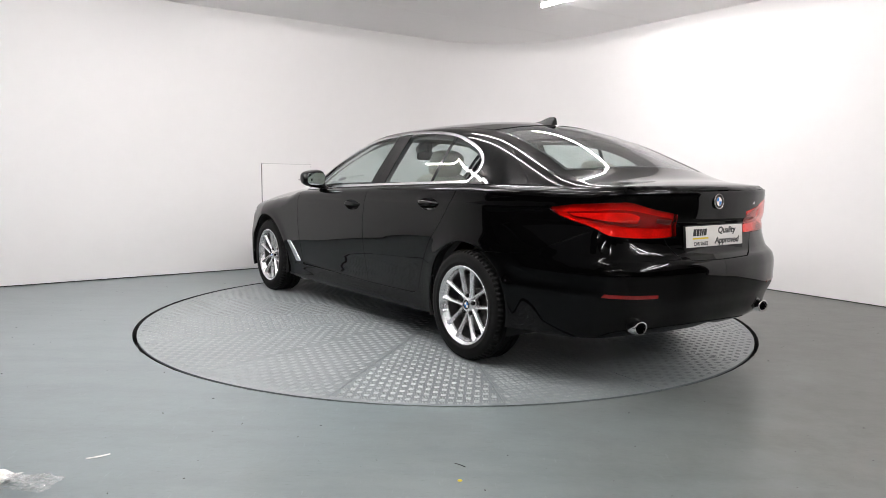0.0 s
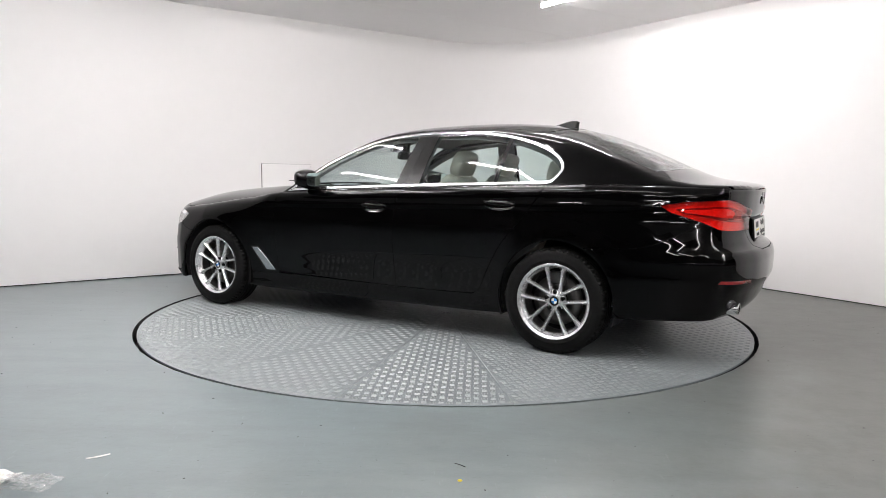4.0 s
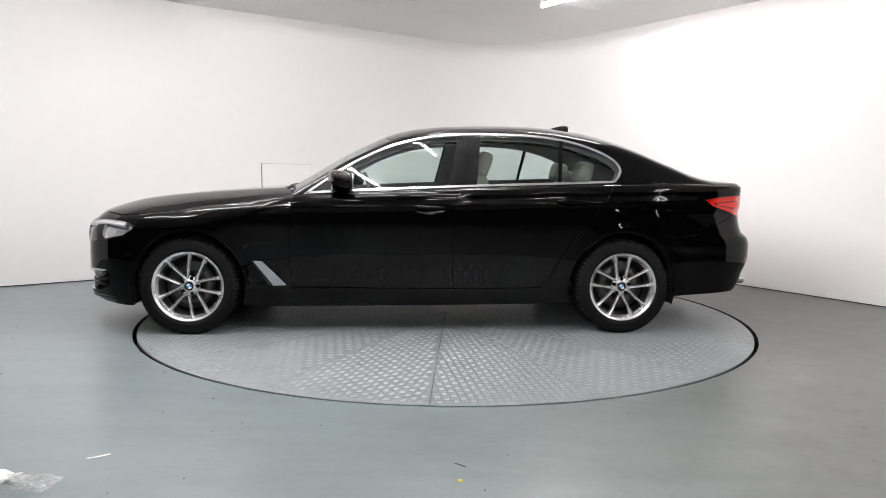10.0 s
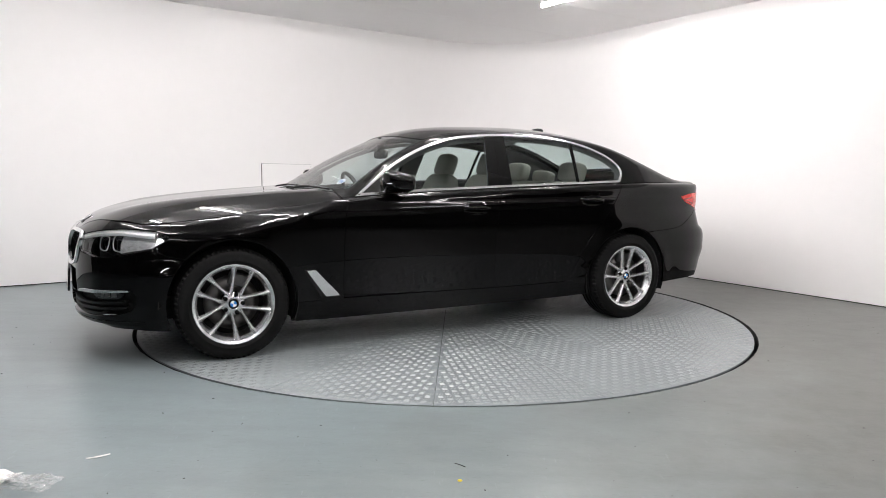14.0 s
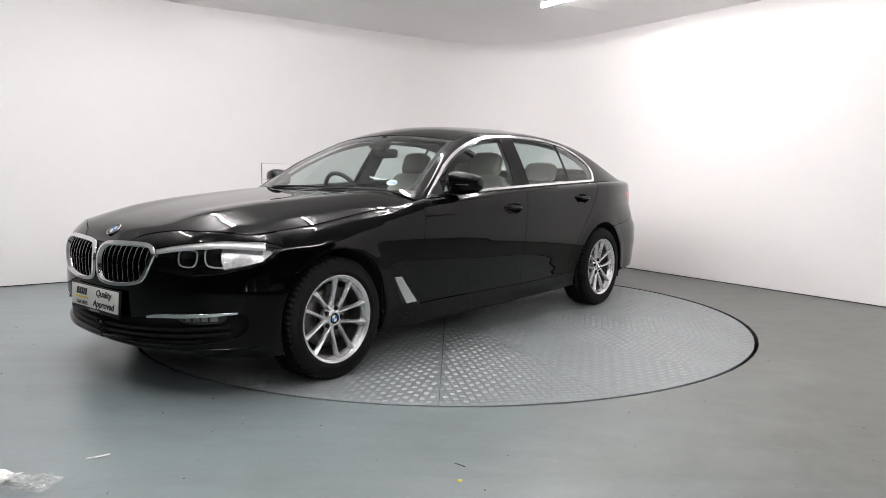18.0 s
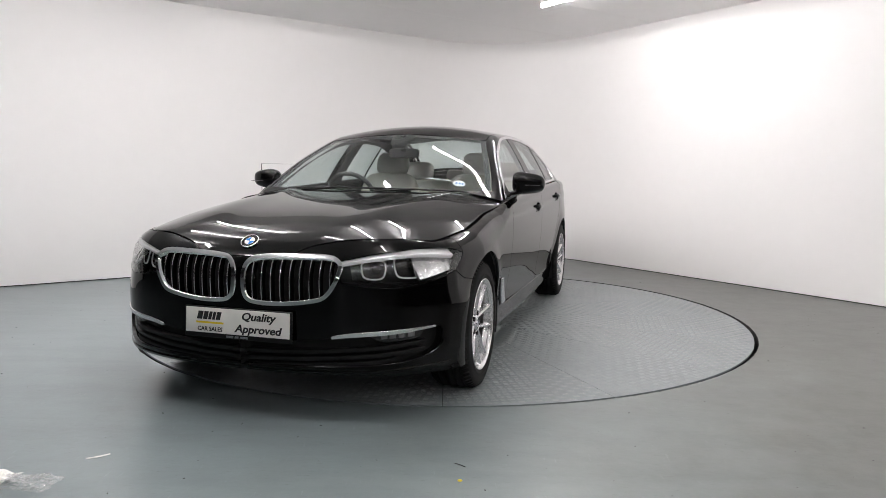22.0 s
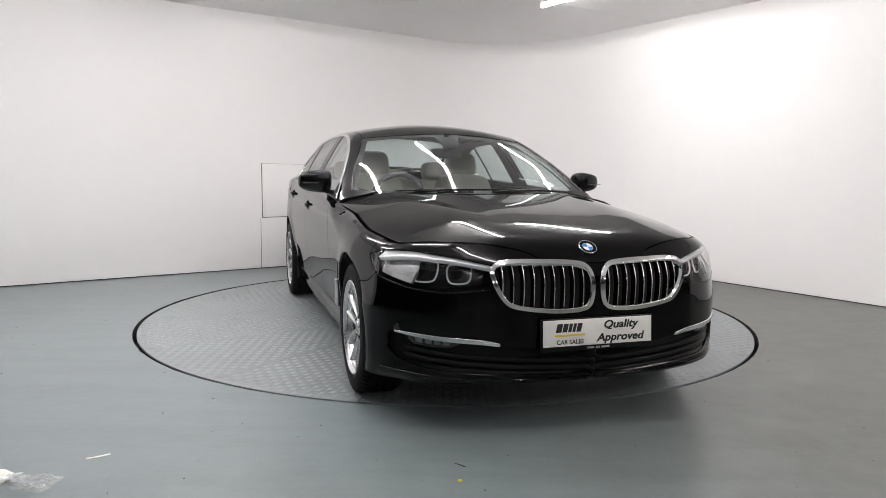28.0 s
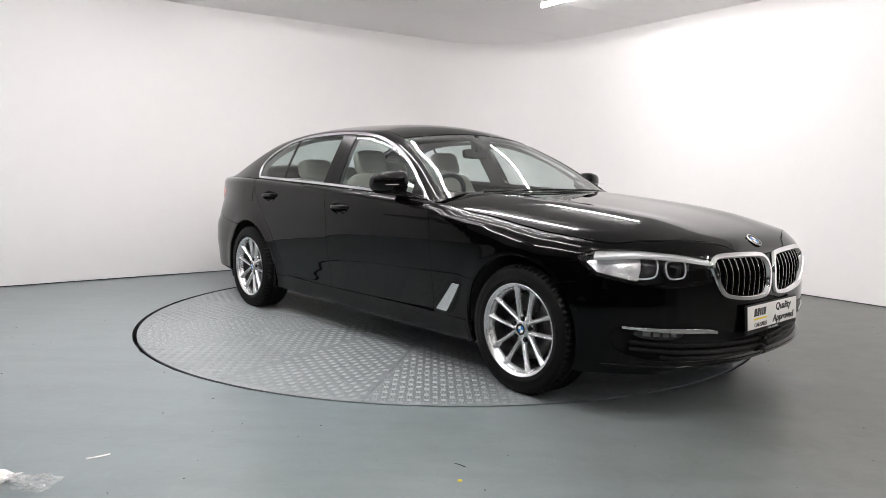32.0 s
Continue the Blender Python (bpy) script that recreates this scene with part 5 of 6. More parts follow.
                ring.append(bm.verts.new((p[0], sgn * (p[1] + off + 0.0085 * math.cos(a)), p[2] + 0.004 + rr * math.sin(a))))
            rows.append(ring)
        for a, b in zip(rows, rows[1:]):
            for j in range(10):
                bm.faces.new((a[j], a[(j + 1) % 10], b[(j + 1) % 10], b[j]))
        bm.faces.new(rows[0]), bm.faces.new(rows[-1])
        bmesh.ops.recalc_face_normals(bm, faces=bm.faces)
        part("door_handle", bm, M_PAINT, car)

    # door mirror
    bm = bmesh.new()
    n, m = 22, 14
    rows = []
    for i in range(m + 1):
        v = -math.pi / 2 + math.pi * i / m
        row = []
        for j in range(n):
            u = 2 * math.pi * j / n
            f = lambda w, e: math.copysign(abs(w) ** e, w)
            cx, cy, cz = f(math.cos(v), 0.55) * f(math.cos(u), 0.6), f(math.cos(v), 0.55) * f(math.sin(u), 0.7), f(math.sin(v), 0.65)
            y = 0.953 + 0.103 * cy
            taper = 1 - 0.22 * cy
            x = 0.455 + (0.085 if cx > 0 else 0.070) * cx * (1 - 0.12 * cy) - 0.02 * cy
            z = 1.046 + 0.066 * cz * taper + 0.010 * cx
            row.append(bm.verts.new((x, sgn * y, z)))
        rows.append(row)
    for a, b in zip(rows, rows[1:]):
        for j in range(n):
            bm.faces.new((a[j], a[(j + 1) % n], b[(j + 1) % n], b[j]))
    bmesh.ops.remove_doubles(bm, verts=bm.verts, dist=1e-4)
    bmesh.ops.recalc_face_normals(bm, faces=bm.faces)
    mirror = part("door_mirror", bm, M_PIANO, car, "glossy black door mirror")
    bm = bmesh.new()
    box(bm, -0.05, 0.05, -0.09, 0.05, -0.014, 0.014, bevel=0.010)
    arm = part("mirror_foot", bm, M_PIANO, mirror)
    arm.matrix_basis = pose(0.475, sgn * 0.875, 0.985, sgn * 14, 0, 0)
    bm = bmesh.new()
    prism(bm, [(sgn * 0.075 * math.copysign(abs(math.cos(a)) ** 0.5, math.cos(a)), 0.048 * math.copysign(abs(math.sin(a)) ** 0.6, math.sin(a))) for a in np.linspace(0, 2 * math.pi, 24, endpoint=False)], -0.002, 0.002)
    glass = part("mirror_glass", bm, M_MIRROR, mirror, smooth=False)
    glass.matrix_basis = Matrix.Translation((0.3845, sgn * 0.955, 1.046)) @ Matrix(((0, 0, -1, 0), (1, 0, 0, 0), (0, 1, 0, 0), (0, 0, 0, 1)))
    bm = bmesh.new()
    box(bm, -0.002, 0.002, -0.085, 0.085, -0.002, 0.002)
    seam = part("mirror_seam", bm, M_CHROME_SATIN, mirror, smooth=False)
    seam.matrix_basis = pose(0.541, sgn * 0.950, 1.036, 0, 0, -sgn * 4)

# exhausts, fin, badges, fuel flap
for sgn in (1, -1):
    bm = bmesh.new()
    ring_lathe(bm, [(0.034, 0.0), (0.040, 0.002), (0.042, -0.004), (0.042, -0.10), (0.036, -0.10), (0.036, -0.01)], 32)
    bmesh.ops.recalc_face_normals(bm, faces=bm.faces)
    ex = part("exhaust_tip", bm, M_CHROME, car, "bright round exhaust tip")
    ex.matrix_basis = Matrix.Translation((-2.512, sgn * 0.572, 0.334)) @ pose(0, 0, 0, 0, 0, 90) @ Matrix.Diagonal((1.18, 1, 0.82, 1))
    bm = disc_mesh(0.035, -0.1, -0.06, 24)
    inside = part("pipe_inside", bm, M_LINER, ex)
panel("fuel_flap", rounded([(sq(-1.40), 0.985), (sq(-1.545), 0.985), (sq(-1.56), 0.97), (sq(-1.55), 0.885), (sq(-1.53), 0.868), (sq(-1.415), 0.868), (sq(-1.395), 0.885), (sq(-1.388), 0.97)], 3), tub, M_PAINT, car, 0.03, mirror=True, thick=0.002, gap=0, lift=0.0022)
bm = bmesh.new()
rows = []
for i in range(11):
    t = i / 10
    x = -1.095 - 0.190 * t
    top = 0.050 * math.sin(min(1.0, t * 1.12) * math.pi / 2) ** 1.4 * (1 if t < 0.93 else 0.92)
    zb = float(roof_z(x, 0.0)) - 0.004
    row = []
    for j in range(9):
        u = -1 + j / 4
        w = 0.036 * (1 - 0.35 * t) * (1 if 0 < i else 0.4)
        row.append(bm.verts.new((x - 0.012 * (1 - abs(u)), w * u, zb + (top + 0.002) * (1 - abs(u) ** 1.25))))
    rows.append(row)
for a, b in zip(rows, rows[1:]):
    for j in range(8):
        bm.faces.new((a[j], a[j + 1], b[j + 1], b[j]))
bm.faces.new(rows[-1])
bmesh.ops.recalc_face_normals(bm, faces=bm.faces)
part("roof_antenna", bm, M_SATIN, car, "black shark-fin aerial")


def facing(p, n, up=(0, 0, 1)):
    """A pose at p whose +y looks along n and whose +z leans towards up."""
    y = Vector(n).normalized()
    x = y.cross(Vector(up)).normalized()
    z = x.cross(y)
    return Matrix(((x.x, y.x, z.x, p[0]), (x.y, y.y, z.y, p[1]), (x.z, y.z, z.z, p[2]), (0, 0, 0, 1)))


hx = 2.236
rise = (float(HOOD_MID(hx - 0.02)) - float(HOOD_MID(hx + 0.02))) / 0.04
roundel(car, facing((hx + 0.002, 0, float(HOOD_MID(hx)) + 0.004), (rise, 0, 1), (-1, 0, 1)), 0.041)
rp = tub(Q_TAIL, 0.972)
roundel(car, facing((float(rp[0]) - 0.006, 0, 0.972), (-1, 0, 0.08)), 0.041)


# ---- show plates
def letters(text, size, mat, parent, m, shear=0.0, bold=0.0):
    """Raised lettering as a mesh; reads along its own +x, faces its own +z."""
    cu = bpy.data.curves.new("lettering", "FONT")
    cu.body, cu.size, cu.align_x, cu.align_y = text, size, "CENTER", "CENTER"
    cu.extrude, cu.shear, cu.offset = 0.0006, shear, bold
    cu.resolution_u = 3
    tmp = bpy.data.objects.new("lettering", cu)
    scene.collection.objects.link(tmp)
    me = bpy.data.meshes.new_from_object(tmp.evaluated_get(bpy.context.evaluated_depsgraph_get()))
    bpy.data.objects.remove(tmp)
    me.materials.clear()
    me.materials.append(mat)
    ob = new("lettering", me)
    ob.parent = parent
    ob.matrix_basis = m
    return ob


def bars(widths, height, mat, parent, m, gap=0.004, lean=0.25, centre=False):
    """Plain upright bars that stand for writing which is not spelled out."""
    x = -(sum(widths) + gap * (len(widths) - 1)) / 2 if centre else 0
    for w in widths:
        bm = bmesh.new()
        prism(bm, [(x, 0), (x + w, 0), (x + w + lean * height, height), (x + lean * height, height)], 0, 0.0007)
        b = part("bar", bm, mat, parent, smooth=False)
        b.matrix_basis = m
        x += w + gap


def show_plate(m):
    """A white show plate in a black holder; faces its own +z, reads along +x."""
    bm = bmesh.new()
    box(bm, -0.268, 0.268, -0.078, 0.062, -0.012, 0.0, bevel=0.006)
    holder = part("show_plate", bm, M_SATIN, car, "white show plate in a black holder")
    holder.matrix_basis = m
    bm = bmesh.new()
    box(bm, -0.260, 0.260, -0.056, 0.056, 0.0, 0.004, bevel=0.0015)
    part("board", bm, M_PLATE_W, holder)
    wide = Matrix.Diagonal((1.0, 0.85, 1, 1))
    letters("Quality", 0.056, M_INK, holder, pose(0.105, 0.027, 0.0046) @ wide, 0.22, 0.0016)
    letters("Approved", 0.056, M_INK, holder, pose(0.105, -0.028, 0.0046) @ wide, 0.22, 0.0016)
    letters("CAR SALES", 0.0265, M_INK, holder, pose(-0.135, -0.039, 0.0046), 0.0, 0.0004)
    bars([0.026, 0.022, 0.016, 0.014, 0.022], 0.036, M_INK, holder, pose(-0.203, 0.004, 0.004), 0.0045)
    bars([0.140], 0.0085, M_YELLOW, holder, pose(-0.206, -0.014, 0.004), 0, 0)
    bars([0.036, 0.020, 0.040], 0.009, M_CHROME_SATIN, holder, pose(0.0, -0.072, 0.0001), 0.007, 0.2, True)
    return holder


def plate_pose(p, n):
    """Faces +z along n, +y upwards."""
    z = Vector(n).normalized()
    x = Vector((0, 0, 1)).cross(z).normalized()
    y = z.cross(x)
    return Matrix(((x.x, y.x, z.x, p[0]), (x.y, y.y, z.y, p[1]), (x.z, y.z, z.z, p[2]), (0, 0, 0, 1)))


show_plate(plate_pose((2.352, 0, 0.443), (1, 0, 0.06)))
show_plate(plate_pose((-2.532, 0, 0.786), (-1, 0, 0.10)))
lp = tub(rq(0.36), 0.958)
bars([0.024, 0.012, 0.024, 0.024], 0.026, M_CHROME, car, plate_pose((float(lp[0]) - 0.002, -0.32, 0.948), (-1, -0.12, 0.05)), 0.004, 0.2)

# ---- cowl and wipers
cowl = [(0.975, 0.0), (0.965, 0.25), (0.92, 0.5), (0.86, 0.67), (0.80, 0.775), (0.70, 0.775), (0.72, 0.66), (0.80, 0.48), (0.84, 0.25), (0.85, 0.0)]
cowl = cowl + [(x, -y) for x, y in cowl[::-1][1:-1]]
panel("scuttle", cowl, lambda x, y: np.stack([x, y, 0.962 - 0.035 * y * y], -1), M_SATIN, car, 0.06, thick=0.01, gap=0, out=(0, 0, 1))


def tube_along(bm, pts, r, n=8):
    rows = []
    for i, p in enumerate(pts):
        p = Vector(p)
        d = (Vector(pts[min(i + 1, len(pts) - 1)]) - Vector(pts[max(i - 1, 0)])).normalized()
        a = d.orthogonal().normalized()
        b = d.cross(a)
        rr = r[i] if isinstance(r, (list, tuple)) else r
        rows.append([bm.verts.new(p + (a * math.cos(2 * math.pi * k / n) + b * math.sin(2 * math.pi * k / n)) * rr) for k in range(n)])
    for u, v in zip(rows, rows[1:]):
        # match the ring's start so that the tube does not twist
        k0 = min(range(n), key=lambda k: (v[k].co - u[0].co).length)
        for k in range(n):
            bm.faces.new((u[k], u[(k + 1) % n], v[(k0 + k + 1) % n], v[(k0 + k) % n]))
    bm.faces.new(rows[0][::-1]), bm.faces.new(rows[-1])
    bmesh.ops.recalc_face_normals(bm, faces=bm.faces)
    return bm


for y0, y1 in ((-0.52, 0.08), (0.02, 0.62)):
    bm = bmesh.new()
    pts = []
    for i in range(9):
        y = y0 + (y1 - y0) * i / 8
        x = 0.875 - 0.16 * y * y
        pts.append((x, y, float(roof_z(x, y)) + 0.010))
    tube_along(bm, pts, 0.006, 6)
    blade = part("wiper", bm, M_SATIN, car)
    bm = bmesh.new()
    tube_along(bm, [(0.94 - 0.12 * y0 * y0, y0 - 0.02, 0.975), (0.90, y0 + 0.12, 0.997 - 0.02 * y0 * y0), pts[4]], 0.007, 6)
    part("wiper_arm", bm, M_SATIN, blade)


# ================= the car: cabin =================
def cushion(bm, cx, cy, cz, sx, sy, sz, e=0.45, m=None, n=20, k=12):
    """A stuffed, rounded block."""
    f = lambda w: math.copysign(abs(w) ** e, w)
    rows = []
    for i in range(k + 1):
        v = -math.pi / 2 + math.pi * i / k
        row = []
        for j in range(n):
            u = 2 * math.pi * j / n
            p = Vector((sx * f(math.cos(v)) * f(math.cos(u)), sy * f(math.cos(v)) * f(math.sin(u)), sz * f(math.sin(v))))
            if m is not None:
                p = m @ p
            row.append(bm.verts.new(p + Vector((cx, cy, cz))))
        rows.append(row)
    for a, b in zip(rows, rows[1:]):
        for j in range(n):
            bm.faces.new((a[j], a[(j + 1) % n], b[(j + 1) % n], b[j]))
    bmesh.ops.remove_doubles(bm, verts=bm.verts, dist=1e-5)
    bmesh.ops.recalc_face_normals(bm, faces=bm.faces)
    return bm


def front_seat(y):
    lean = pose(0, 0, 0, 0, -20)
    bm = bmesh.new()
    cushion(bm, -0.12, y, 0.48, 0.27, 0.25, 0.09)
    seat = part("front_seat", bm, M_LEATHER, car, "beige leather front seat with a headrest")
    bm = bmesh.new()
    cushion(bm, -0.435, y, 0.80, 0.075, 0.245, 0.31, m=lean)
    part("backrest", bm, M_LEATHER, seat)
    for s in (-1, 1):
        bm = bmesh.new()
        cushion(bm, -0.41, y + s * 0.20, 0.76, 0.07, 0.05, 0.24, 0.6, lean)
        part("side_bolster", bm, M_LEATHER, seat)
    bm = bmesh.new()
    cushion(bm, -0.555, y, 1.170, 0.055, 0.135, 0.098, 0.55, lean)
    part("headrest", bm, M_LEATHER, seat)
    bm = bmesh.new()
    for s in (-1, 1):
        tube_along(bm, [(-0.525, y + s * 0.06, 1.05), (-0.555, y + s * 0.06, 1.12)], 0.008, 8)
    part("headrest_post", bm, M_CHROME_SATIN, seat)


front_seat(0.37)
front_seat(-0.37)
bm = bmesh.new()
cushion(bm, -0.98, 0, 0.47, 0.24, 0.66, 0.09, 0.3)
bench = part("rear_seat", bm, M_LEATHER, car, "beige leather rear bench with three headrests")
bm = bmesh.new()
cushion(bm, -1.25, 0, 0.76, 0.08, 0.66, 0.29, 0.3, pose(0, 0, 0, 0, -24))
part("backrest", bm, M_LEATHER, bench)
for y, w in ((-0.40, 0.145), (0, 0.12), (0.40, 0.145)):
    bm = bmesh.new()
    cushion(bm, -1.315, y, 1.120 if y else 1.08, 0.055, w, 0.080 if y else 0.05, 0.5, pose(0, 0, 0, 0, -14))
    part("headrest", bm, M_LEATHER, bench)
shelf = [(-1.36, -0.62), (-1.36, 0.62), (-1.95, 0.56), (-2.04, 0.4), (-2.04, -0.4), (-1.95, -0.56)]
bm = bmesh.new()
prism(bm, shelf, 1.005, 1.03)
part("parcel_shelf", bm, M_CABIN, car, smooth=False)
bm = bmesh.new()
box(bm, -1.9, 0.95, -0.80, 0.80, 0.305, 0.34, bevel=0.01)
part("cabin_floor", bm, M_CABIN, car)

# dashboard, wheel, console, inner mirror
bm = bmesh.new()
dash = [(0.86, 0.50), (0.86, 0.945), (0.72, 0.965), (0.55, 0.955), (0.42, 0.925), (0.40, 0.89), (0.46, 0.80), (0.44, 0.70), (0.52, 0.55)]
rows = []
for i in range(13):
    y = -0.76 + 1.52 * i / 12
    hood = 0.03 * math.exp(-((y + 0.37) / 0.14) ** 2)
    rows.append([bm.verts.new((x - 0.10 * (y / 0.76) ** 2 * (x > 0.7), y, z + hood * (0.4 < x < 0.75 and z > 0.9))) for x, z in dash])
for a, b in zip(rows, rows[1:]):
    for j in range(len(dash)):
        bm.faces.new((a[j], a[(j + 1) % len(dash)], b[(j + 1) % len(dash)], b[j]))
bm.faces.new(rows[0]), bm.faces.new(rows[-1])
bmesh.ops.recalc_face_normals(bm, faces=bm.faces)
dashboard = part("dashboard", bm, M_CABIN, car, "dark moulded dashboard")
bm = bmesh.new()
box(bm, 0.415, 0.435, -0.13, 0.13, 0.90, 1.00, bevel=0.006)
part("display", bm, M_PIANO, dashboard)
bm = bmesh.new()
box(bm, -0.35, 0.50, -0.12, 0.12, 0.34, 0.62, bevel=0.04)
part("centre_console", bm, M_CABIN, car)
bm = bmesh.new()
rows = []
for i in range(40):
    a = 2 * math.pi * i / 40
    row = []
    for j in range(10):
        b = 2 * math.pi * j / 10
        r = 0.178 + 0.0165 * math.cos(b)
        row.append(bm.verts.new((0.0165 * math.sin(b), r * math.cos(a), r * math.sin(a))))
    rows.append(row)
for i in range(40):
    a, b = rows[i], rows[(i + 1) % 40]
    for j in range(10):
        bm.faces.new((a[j], a[(j + 1) % 10], b[(j + 1) % 10], b[j]))
bmesh.ops.recalc_face_normals(bm, faces=bm.faces)
steer = part("steering_wheel", bm, M_CABIN, car, "dark leather steering wheel")
steer.matrix_basis = pose(0.285, -0.37, 0.930, 0, 24, 0)
bm = bmesh.new()
cushion(bm, 0.01, 0, 0, 0.03, 0.075, 0.06, 0.6)
part("horn_pad", bm, M_CABIN, steer)
for ang in (0, 180, 270):
    bm = bmesh.new()
    box(bm, -0.002, 0.018, 0.06, 0.175, -0.016, 0.016, bevel=0.004)
    sp = part("wheel_spoke", bm, M_CABIN, steer)
    sp.matrix_basis = pose(0, 0, 0, ang)
bm = bmesh.new()
cushion(bm, 0, 0, 0, 0.018, 0.115, 0.034, 0.4)
inner = part("inner_mirror", bm, M_SATIN, car, "dark inner rear-view mirror")
inner.matrix_basis = pose(0.20, 0, 1.242, 0, -8)
bm = bmesh.new()
box(bm, -0.02, 0.035, -0.018, 0.018, 0.01, 0.125, bevel=0.008)
part("mirror_stem", bm, M_SATIN, inner)
bm = bmesh.new()
rows = []
for x in (0.32, 0.25, 0.18, 0.13):
    w = 0.055 + 0.05 * (0.32 - x) / 0.19
    rows.append([bm.verts.new((x, y, float(roof_z(x, y)) - d)) for y, d in ((-w, 0.006), (w, 0.006), (w * 0.8, 0.04), (-w * 0.8, 0.04))])
for a, b in zip(rows, rows[1:]):
    for j in range(4):
        bm.faces.new((a[j], a[(j + 1) % 4], b[(j + 1) % 4], b[j]))
bm.faces.new(rows[0]), bm.faces.new(rows[-1])
bmesh.ops.recalc_face_normals(bm, faces=bm.faces)
part("sensor_housing", bm, M_SATIN, car)

# linings
panel("headlining", shrunk(roof_poly, 0.03), upper_top, M_HEADLINE, car, 0.08, thick=0, gap=0, lift=-0.035, out=(0, 0, 1))
door_card = [(sq(0.76), 0.40)] + along_top(sq(0.76), sq(-1.40), 14, -0.012) + [(sq(-1.40), 0.70), (sq(-1.0), 0.40)]
for s in (False, True):
    panel("pillar_lining", frame_poly, upper, M_HEADLINE, car, (0.06, 0.06), holes=[shrunk(window_phi, 0.045)], mirror=s, thick=0, gap=0.012, lift=-0.045)
    panel("door_card", door_card, inward(0.075), M_CABIN, car, 0.08, mirror=s, thick=0, gap=0)
    panel("pillar_cover", [(x, phi_side(x, z)) for x, z in cut_between(inner_line, (-0.275, -0.345), (-0.45, -0.495))], upper, M_HEADLINE, car, (0.06, 0.06), mirror=s, thick=0, gap=0, lift=-0.04)

# sticker and licence strip on the windscreen
def on_screen(x, y):
    return upper_top(x, y)


oval = [(0.715 + 0.028 * math.cos(a), 0.555 + 0.040 * math.sin(a)) for a in np.linspace(0, 2 * math.pi, 24, endpoint=False)]
sticker = panel("disc_sticker", oval, on_screen, M_WHITE, windscreen, 0.03, thick=0, gap=0, lift=-0.012, out=(0.5, 0, 1), label="white and blue oval sticker")
for k in range(3):
    y = 0.532 + 0.020 * k
    panel("sticker_print", [(0.706, y), (0.724, y), (0.724, y + 0.011), (0.706, y + 0.011)], on_screen, M_BLUE, sticker, 0.03, thick=0, gap=0, lift=-0.0105, out=(0.5, 0, 1))
for k, w in enumerate((0.045, 0.03, 0.045)):
    y = 0.345 + 0.052 * k
    panel("print_bar", [(0.700, y), (0.710, y), (0.710, y + w), (0.700, y + w)], on_screen, M_WHITE, windscreen, 0.03, thick=0, gap=0, lift=-0.011, out=(0.5, 0, 1))

# ================= wall fittings and litter =================
def on_left_wall(s, z, d=0.0):
    p = LP + LDIR * s
    return Matrix.Translation((p.x, p.y, z)) @ Matrix(((LDIR.x, 0, LDIR.y, 0), (LDIR.y, 0, -LDIR.x, 0), (0, 1, 0, 0), (0, 0, 0, 1))) @ pose(0, 0, d)


hatch = empty("access_panel", "flush white access panel in the studio wall", "access panel")
hatch.matrix_basis = on_left_wall(2.84, 0.88)
bm = bmesh.new()
box(bm, -0.300, 0.296, -0.304, 0.302, -0.004, 0.0012)
part("backing", bm, M_GAP, hatch, smooth=False)
bm = bmesh.new()
box(bm, -0.292, 0.2935, -0.297, 0.2995, 0.0, 0.006, bevel=0.0015)
part("panel_door", bm, M_WALL, hatch)
joint = tagged(new("wall_joint"), "thin open joint between wall boards", kind="structure")
bm = bmesh.new()
box(bm, -0.0022, 0.0022, -0.285, 0.285, -0.002, 0.0012)
joint.matrix_basis = on_left_wall(2.526, 0.288)
part("joint_line", bm, M_GAP, joint, smooth=False)


def crumple(name, w, h, nx, ny, lift, rough, mat, m, seed, label, category):
    """A sheet crushed into folds and lying on the floor."""
    bm = bmesh.new()
    vs = []
    for i in range(nx + 1):
        row = []
        for j in range(ny + 1):
            u, v = i / nx, j / ny
            p = Vector((u * 5, v * 4, seed))
            a = noise.noise(p * 0.8) + 0.6 * noise.noise(p * 1.9)
            ridge = abs(noise.noise(p * 1.3 + Vector((7, 3, 1)))) * 1.2
            edge = min(u, 1 - u, v, 1 - v) * 6
            z = lift * (0.25 + 0.75 * min(1, edge)) * max(0.02, 0.5 + 0.6 * a - ridge) + rough * abs(noise.noise(p * 5))
            row.append(bm.verts.new(((u - 0.5) * w + 0.012 * a, (v - 0.5) * h + 0.012 * noise.noise(p * 1.4 + Vector((2, 9, 4))), max(0.0015, z))))
        vs.append(row)
    for i in range(nx):
        for j in range(ny):
            bm.faces.new((vs[i][j], vs[i + 1][j], vs[i + 1][j + 1], vs[i][j + 1]))
    ob = link(name, bm, mat, smooth=False)
    ob.matrix_basis = m
    return tagged(ob, label, category)


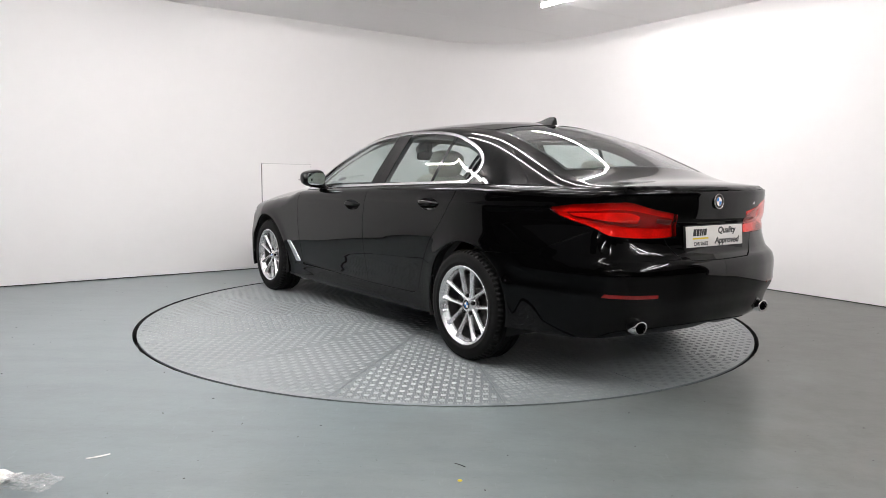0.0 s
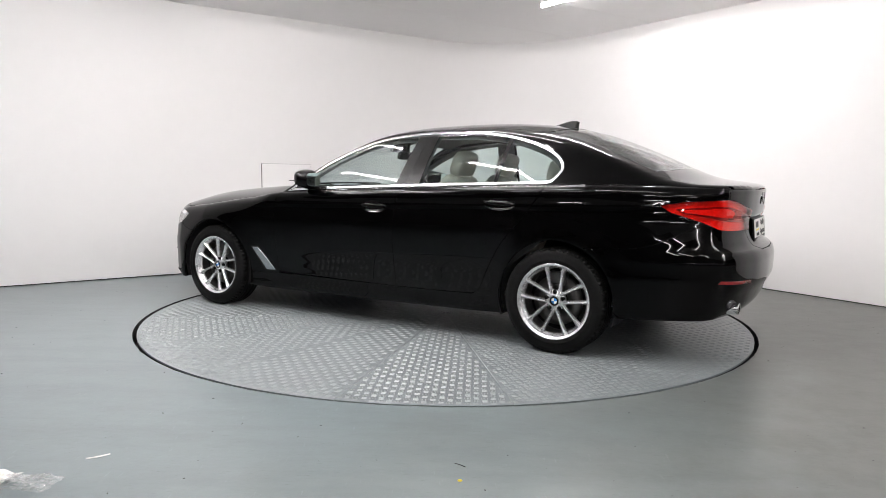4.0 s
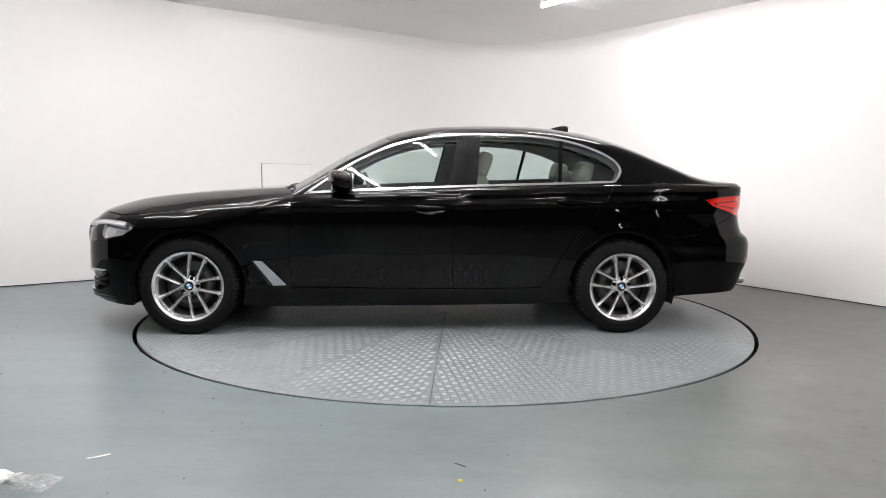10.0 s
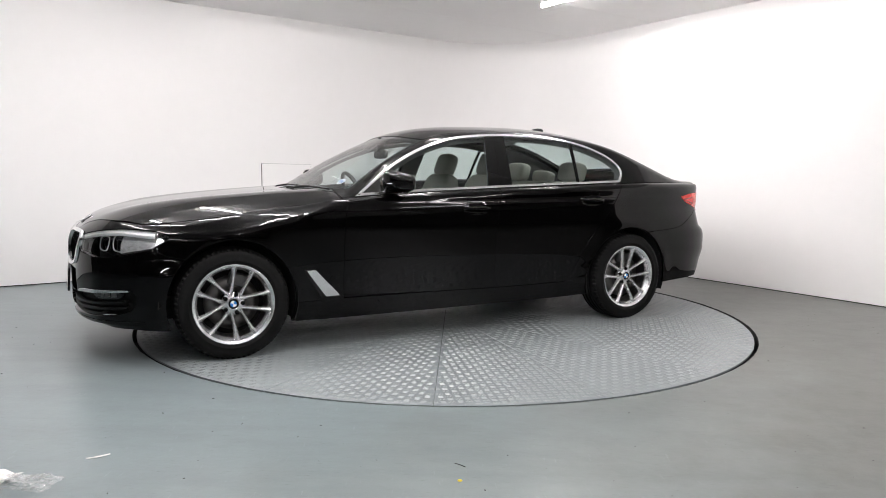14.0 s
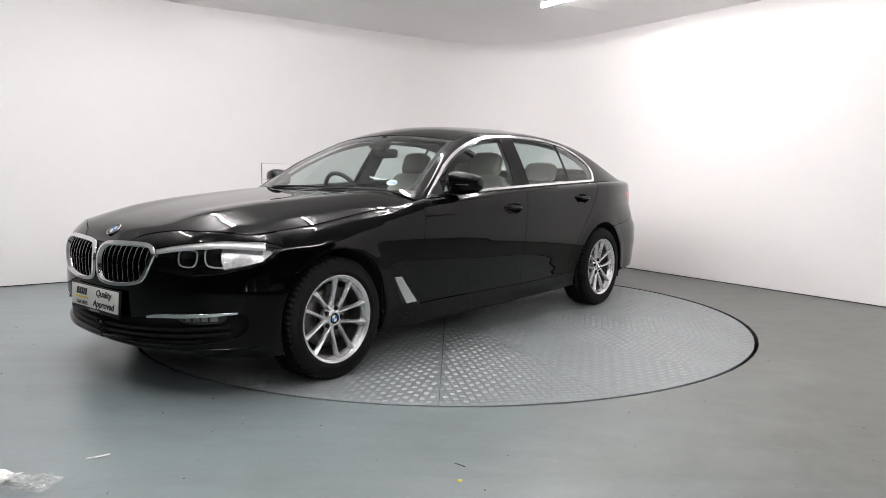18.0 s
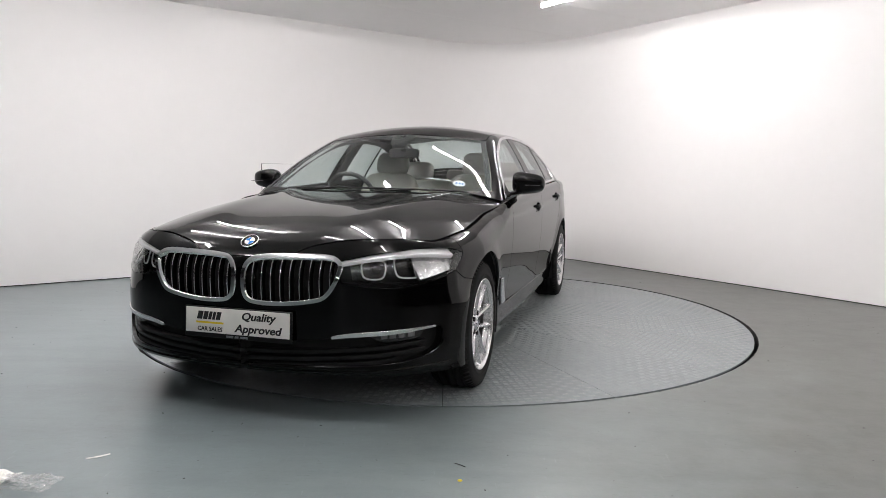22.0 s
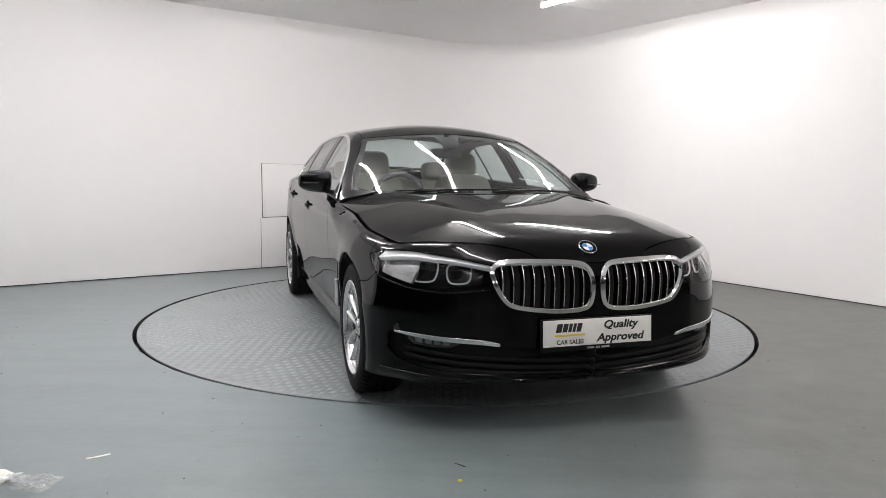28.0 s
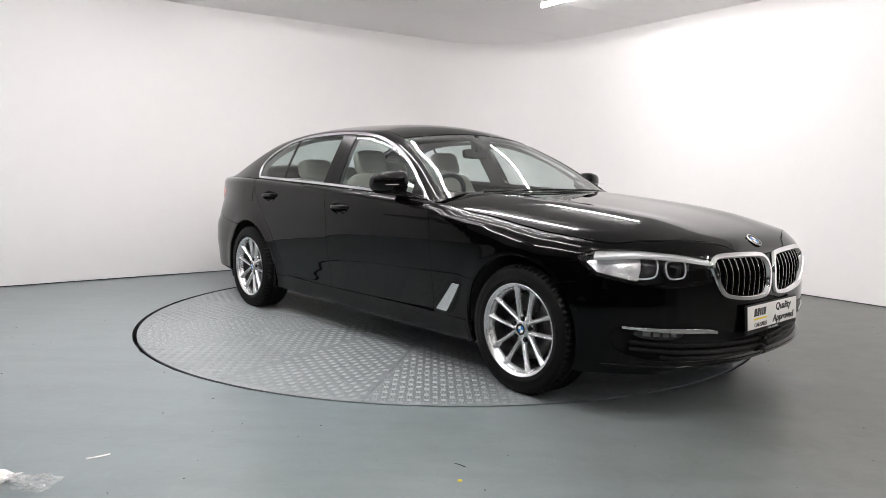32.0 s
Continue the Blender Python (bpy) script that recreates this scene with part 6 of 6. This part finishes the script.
def film_material():
    """Thin crinkled plastic film: mostly see-through, milky and shiny."""
    m, nodes, links, b = material("milky_film")
    b.inputs["Base Color"].default_value = (0.88, 0.88, 0.88, 1)
    b.inputs["Roughness"].default_value = 0.12
    tr = nodes.new("ShaderNodeBsdfTransparent")
    mix = nodes.new("ShaderNodeMixShader")
    n = nodes.new("ShaderNodeTexNoise")
    n.inputs["Scale"].default_value = 11
    r = nodes.new("ShaderNodeMapRange")
    r.inputs["From Min"].default_value, r.inputs["From Max"].default_value = 0.35, 0.7
    r.inputs["To Min"].default_value, r.inputs["To Max"].default_value = 0.12, 0.5
    links.new(n.outputs["Fac"], r.inputs["Value"])
    links.new(r.outputs[0], mix.inputs[0])
    links.new(tr.outputs[0], mix.inputs[1])
    links.new(b.outputs[0], mix.inputs[2])
    links.new(mix.outputs[0], nodes["Material Output"].inputs["Surface"])
    return m


M_FILM = film_material()
M_PAPER = plain("crumpled_white_paper", (0.82, 0.80, 0.77), 0.7, grain=0.05, scale=40)
crumple("plastic_bag", 0.27, 0.125, 40, 20, 0.034, 0.005, M_FILM, pose(-1.505, -3.165, 0.0, 0, 0, -6), 3.0, "crumpled clear plastic bag lying on the floor", "plastic bag")
crumple("crumpled_paper", 0.19, 0.11, 9, 6, 0.075, 0.003, M_PAPER, pose(-1.635, -3.125, 0.0, 0, 0, -16), 8.0, "crumpled off-white paper lying in the plastic bag", "paper")
bm = bmesh.new()
rows = []
for i in range(9):
    t = i / 8
    w = 0.0055 * (1 - 0.25 * abs(t - 0.5))
    z = 0.003 + 0.006 * t * t
    rows.append([bm.verts.new((t * 0.086 - 0.043, y, z + dz)) for y, dz in ((-w, 0), (w, 0.001), (w, 0.0018), (-w, 0.0008))])
for a, b in zip(rows, rows[1:]):
    for j in range(4):
        bm.faces.new((a[j], a[(j + 1) % 4], b[(j + 1) % 4], b[j]))
bm.faces.new(rows[0]), bm.faces.new(rows[-1])
bmesh.ops.recalc_face_normals(bm, faces=bm.faces)
slip = link("paper_strip", bm, M_PAPER)
slip.matrix_basis = pose(-1.334, -2.931, -0.001, 0, 0, 24)
tagged(slip, "thin white paper strip lying on the floor", "paper strip")
bm = bmesh.new()
ring_lathe(bm, [(0.001, 0.004), (0.006, 0.0038), (0.0085, 0.002), (0.0085, 0.0)], 18, "z")
cap = link("plastic_disc", bm, M_YELLOW)
cap.matrix_basis = pose(0.061, -3.093, 0.0)
tagged(cap, "small yellow plastic disc lying on the floor", "plastic disc")
bm = bmesh.new()
tube_along(bm, [(0.043, -2.942, 0.002), (0.062, -2.957, 0.003), (0.083, -2.975, 0.002)], 0.0016, 5)
twig = link("twig", bm, M_SATIN)
tagged(twig, "short dark twig lying on the floor", "twig")

# grit and paint chips
V, F = [], []
rng = random.Random(5)
for k in range(460):
    x, y = rng.uniform(-3.4, 3.4), rng.uniform(-3.3, 2.0)
    r = math.hypot(x, y)
    if r < 2.32 or x * 0.8237 + y * 0.567 > 3.2 or x * 0.567 - y * 0.8237 < -2.9:
        continue
    s, a = rng.choice((0.0015, 0.002, 0.003, 0.004, 0.007)), rng.uniform(0, math.pi)
    n = len(V)
    c, d = math.cos(a), math.sin(a)
    for u, v, w in ((1, 0.2, 0), (0.1, 0.5, 0), (-1, -0.1, 0), (0, -0.4, 0), (0.1, 0.05, 0.5)):
        V.append((x + s * (u * c - v * d), y + s * (u * d + v * c), 0.0003 + s * w))
    F += [(n, n + 1, n + 4), (n + 1, n + 2, n + 4), (n + 2, n + 3, n + 4), (n + 3, n, n + 4)]
me = bpy.data.meshes.new("grit")
me.from_pydata(V, [], F)
me.materials.append(M_IRON)
tagged(new("grit", me), "scattered dark grit and paint chips on the floor", "grit", kind="stuff")

# ================= motion =================
TURN = [(0, 126.43), (6, 161.4), (11, 190.25), (17, 224.85), (23, 259.3), (28, 288.02), (32, 311.13)]
CAR_X, CAR_Y = 0.298, -0.1725


def motions():
    walk(turntable, [(t, pose(0, 0, 0, 0, 0, a)) for t, a in TURN])
    walk(car, [(t, pose(0, 0, 0, 0, 0, a) @ pose(CAR_X, CAR_Y, 0)) for t, a in TURN])


motions()
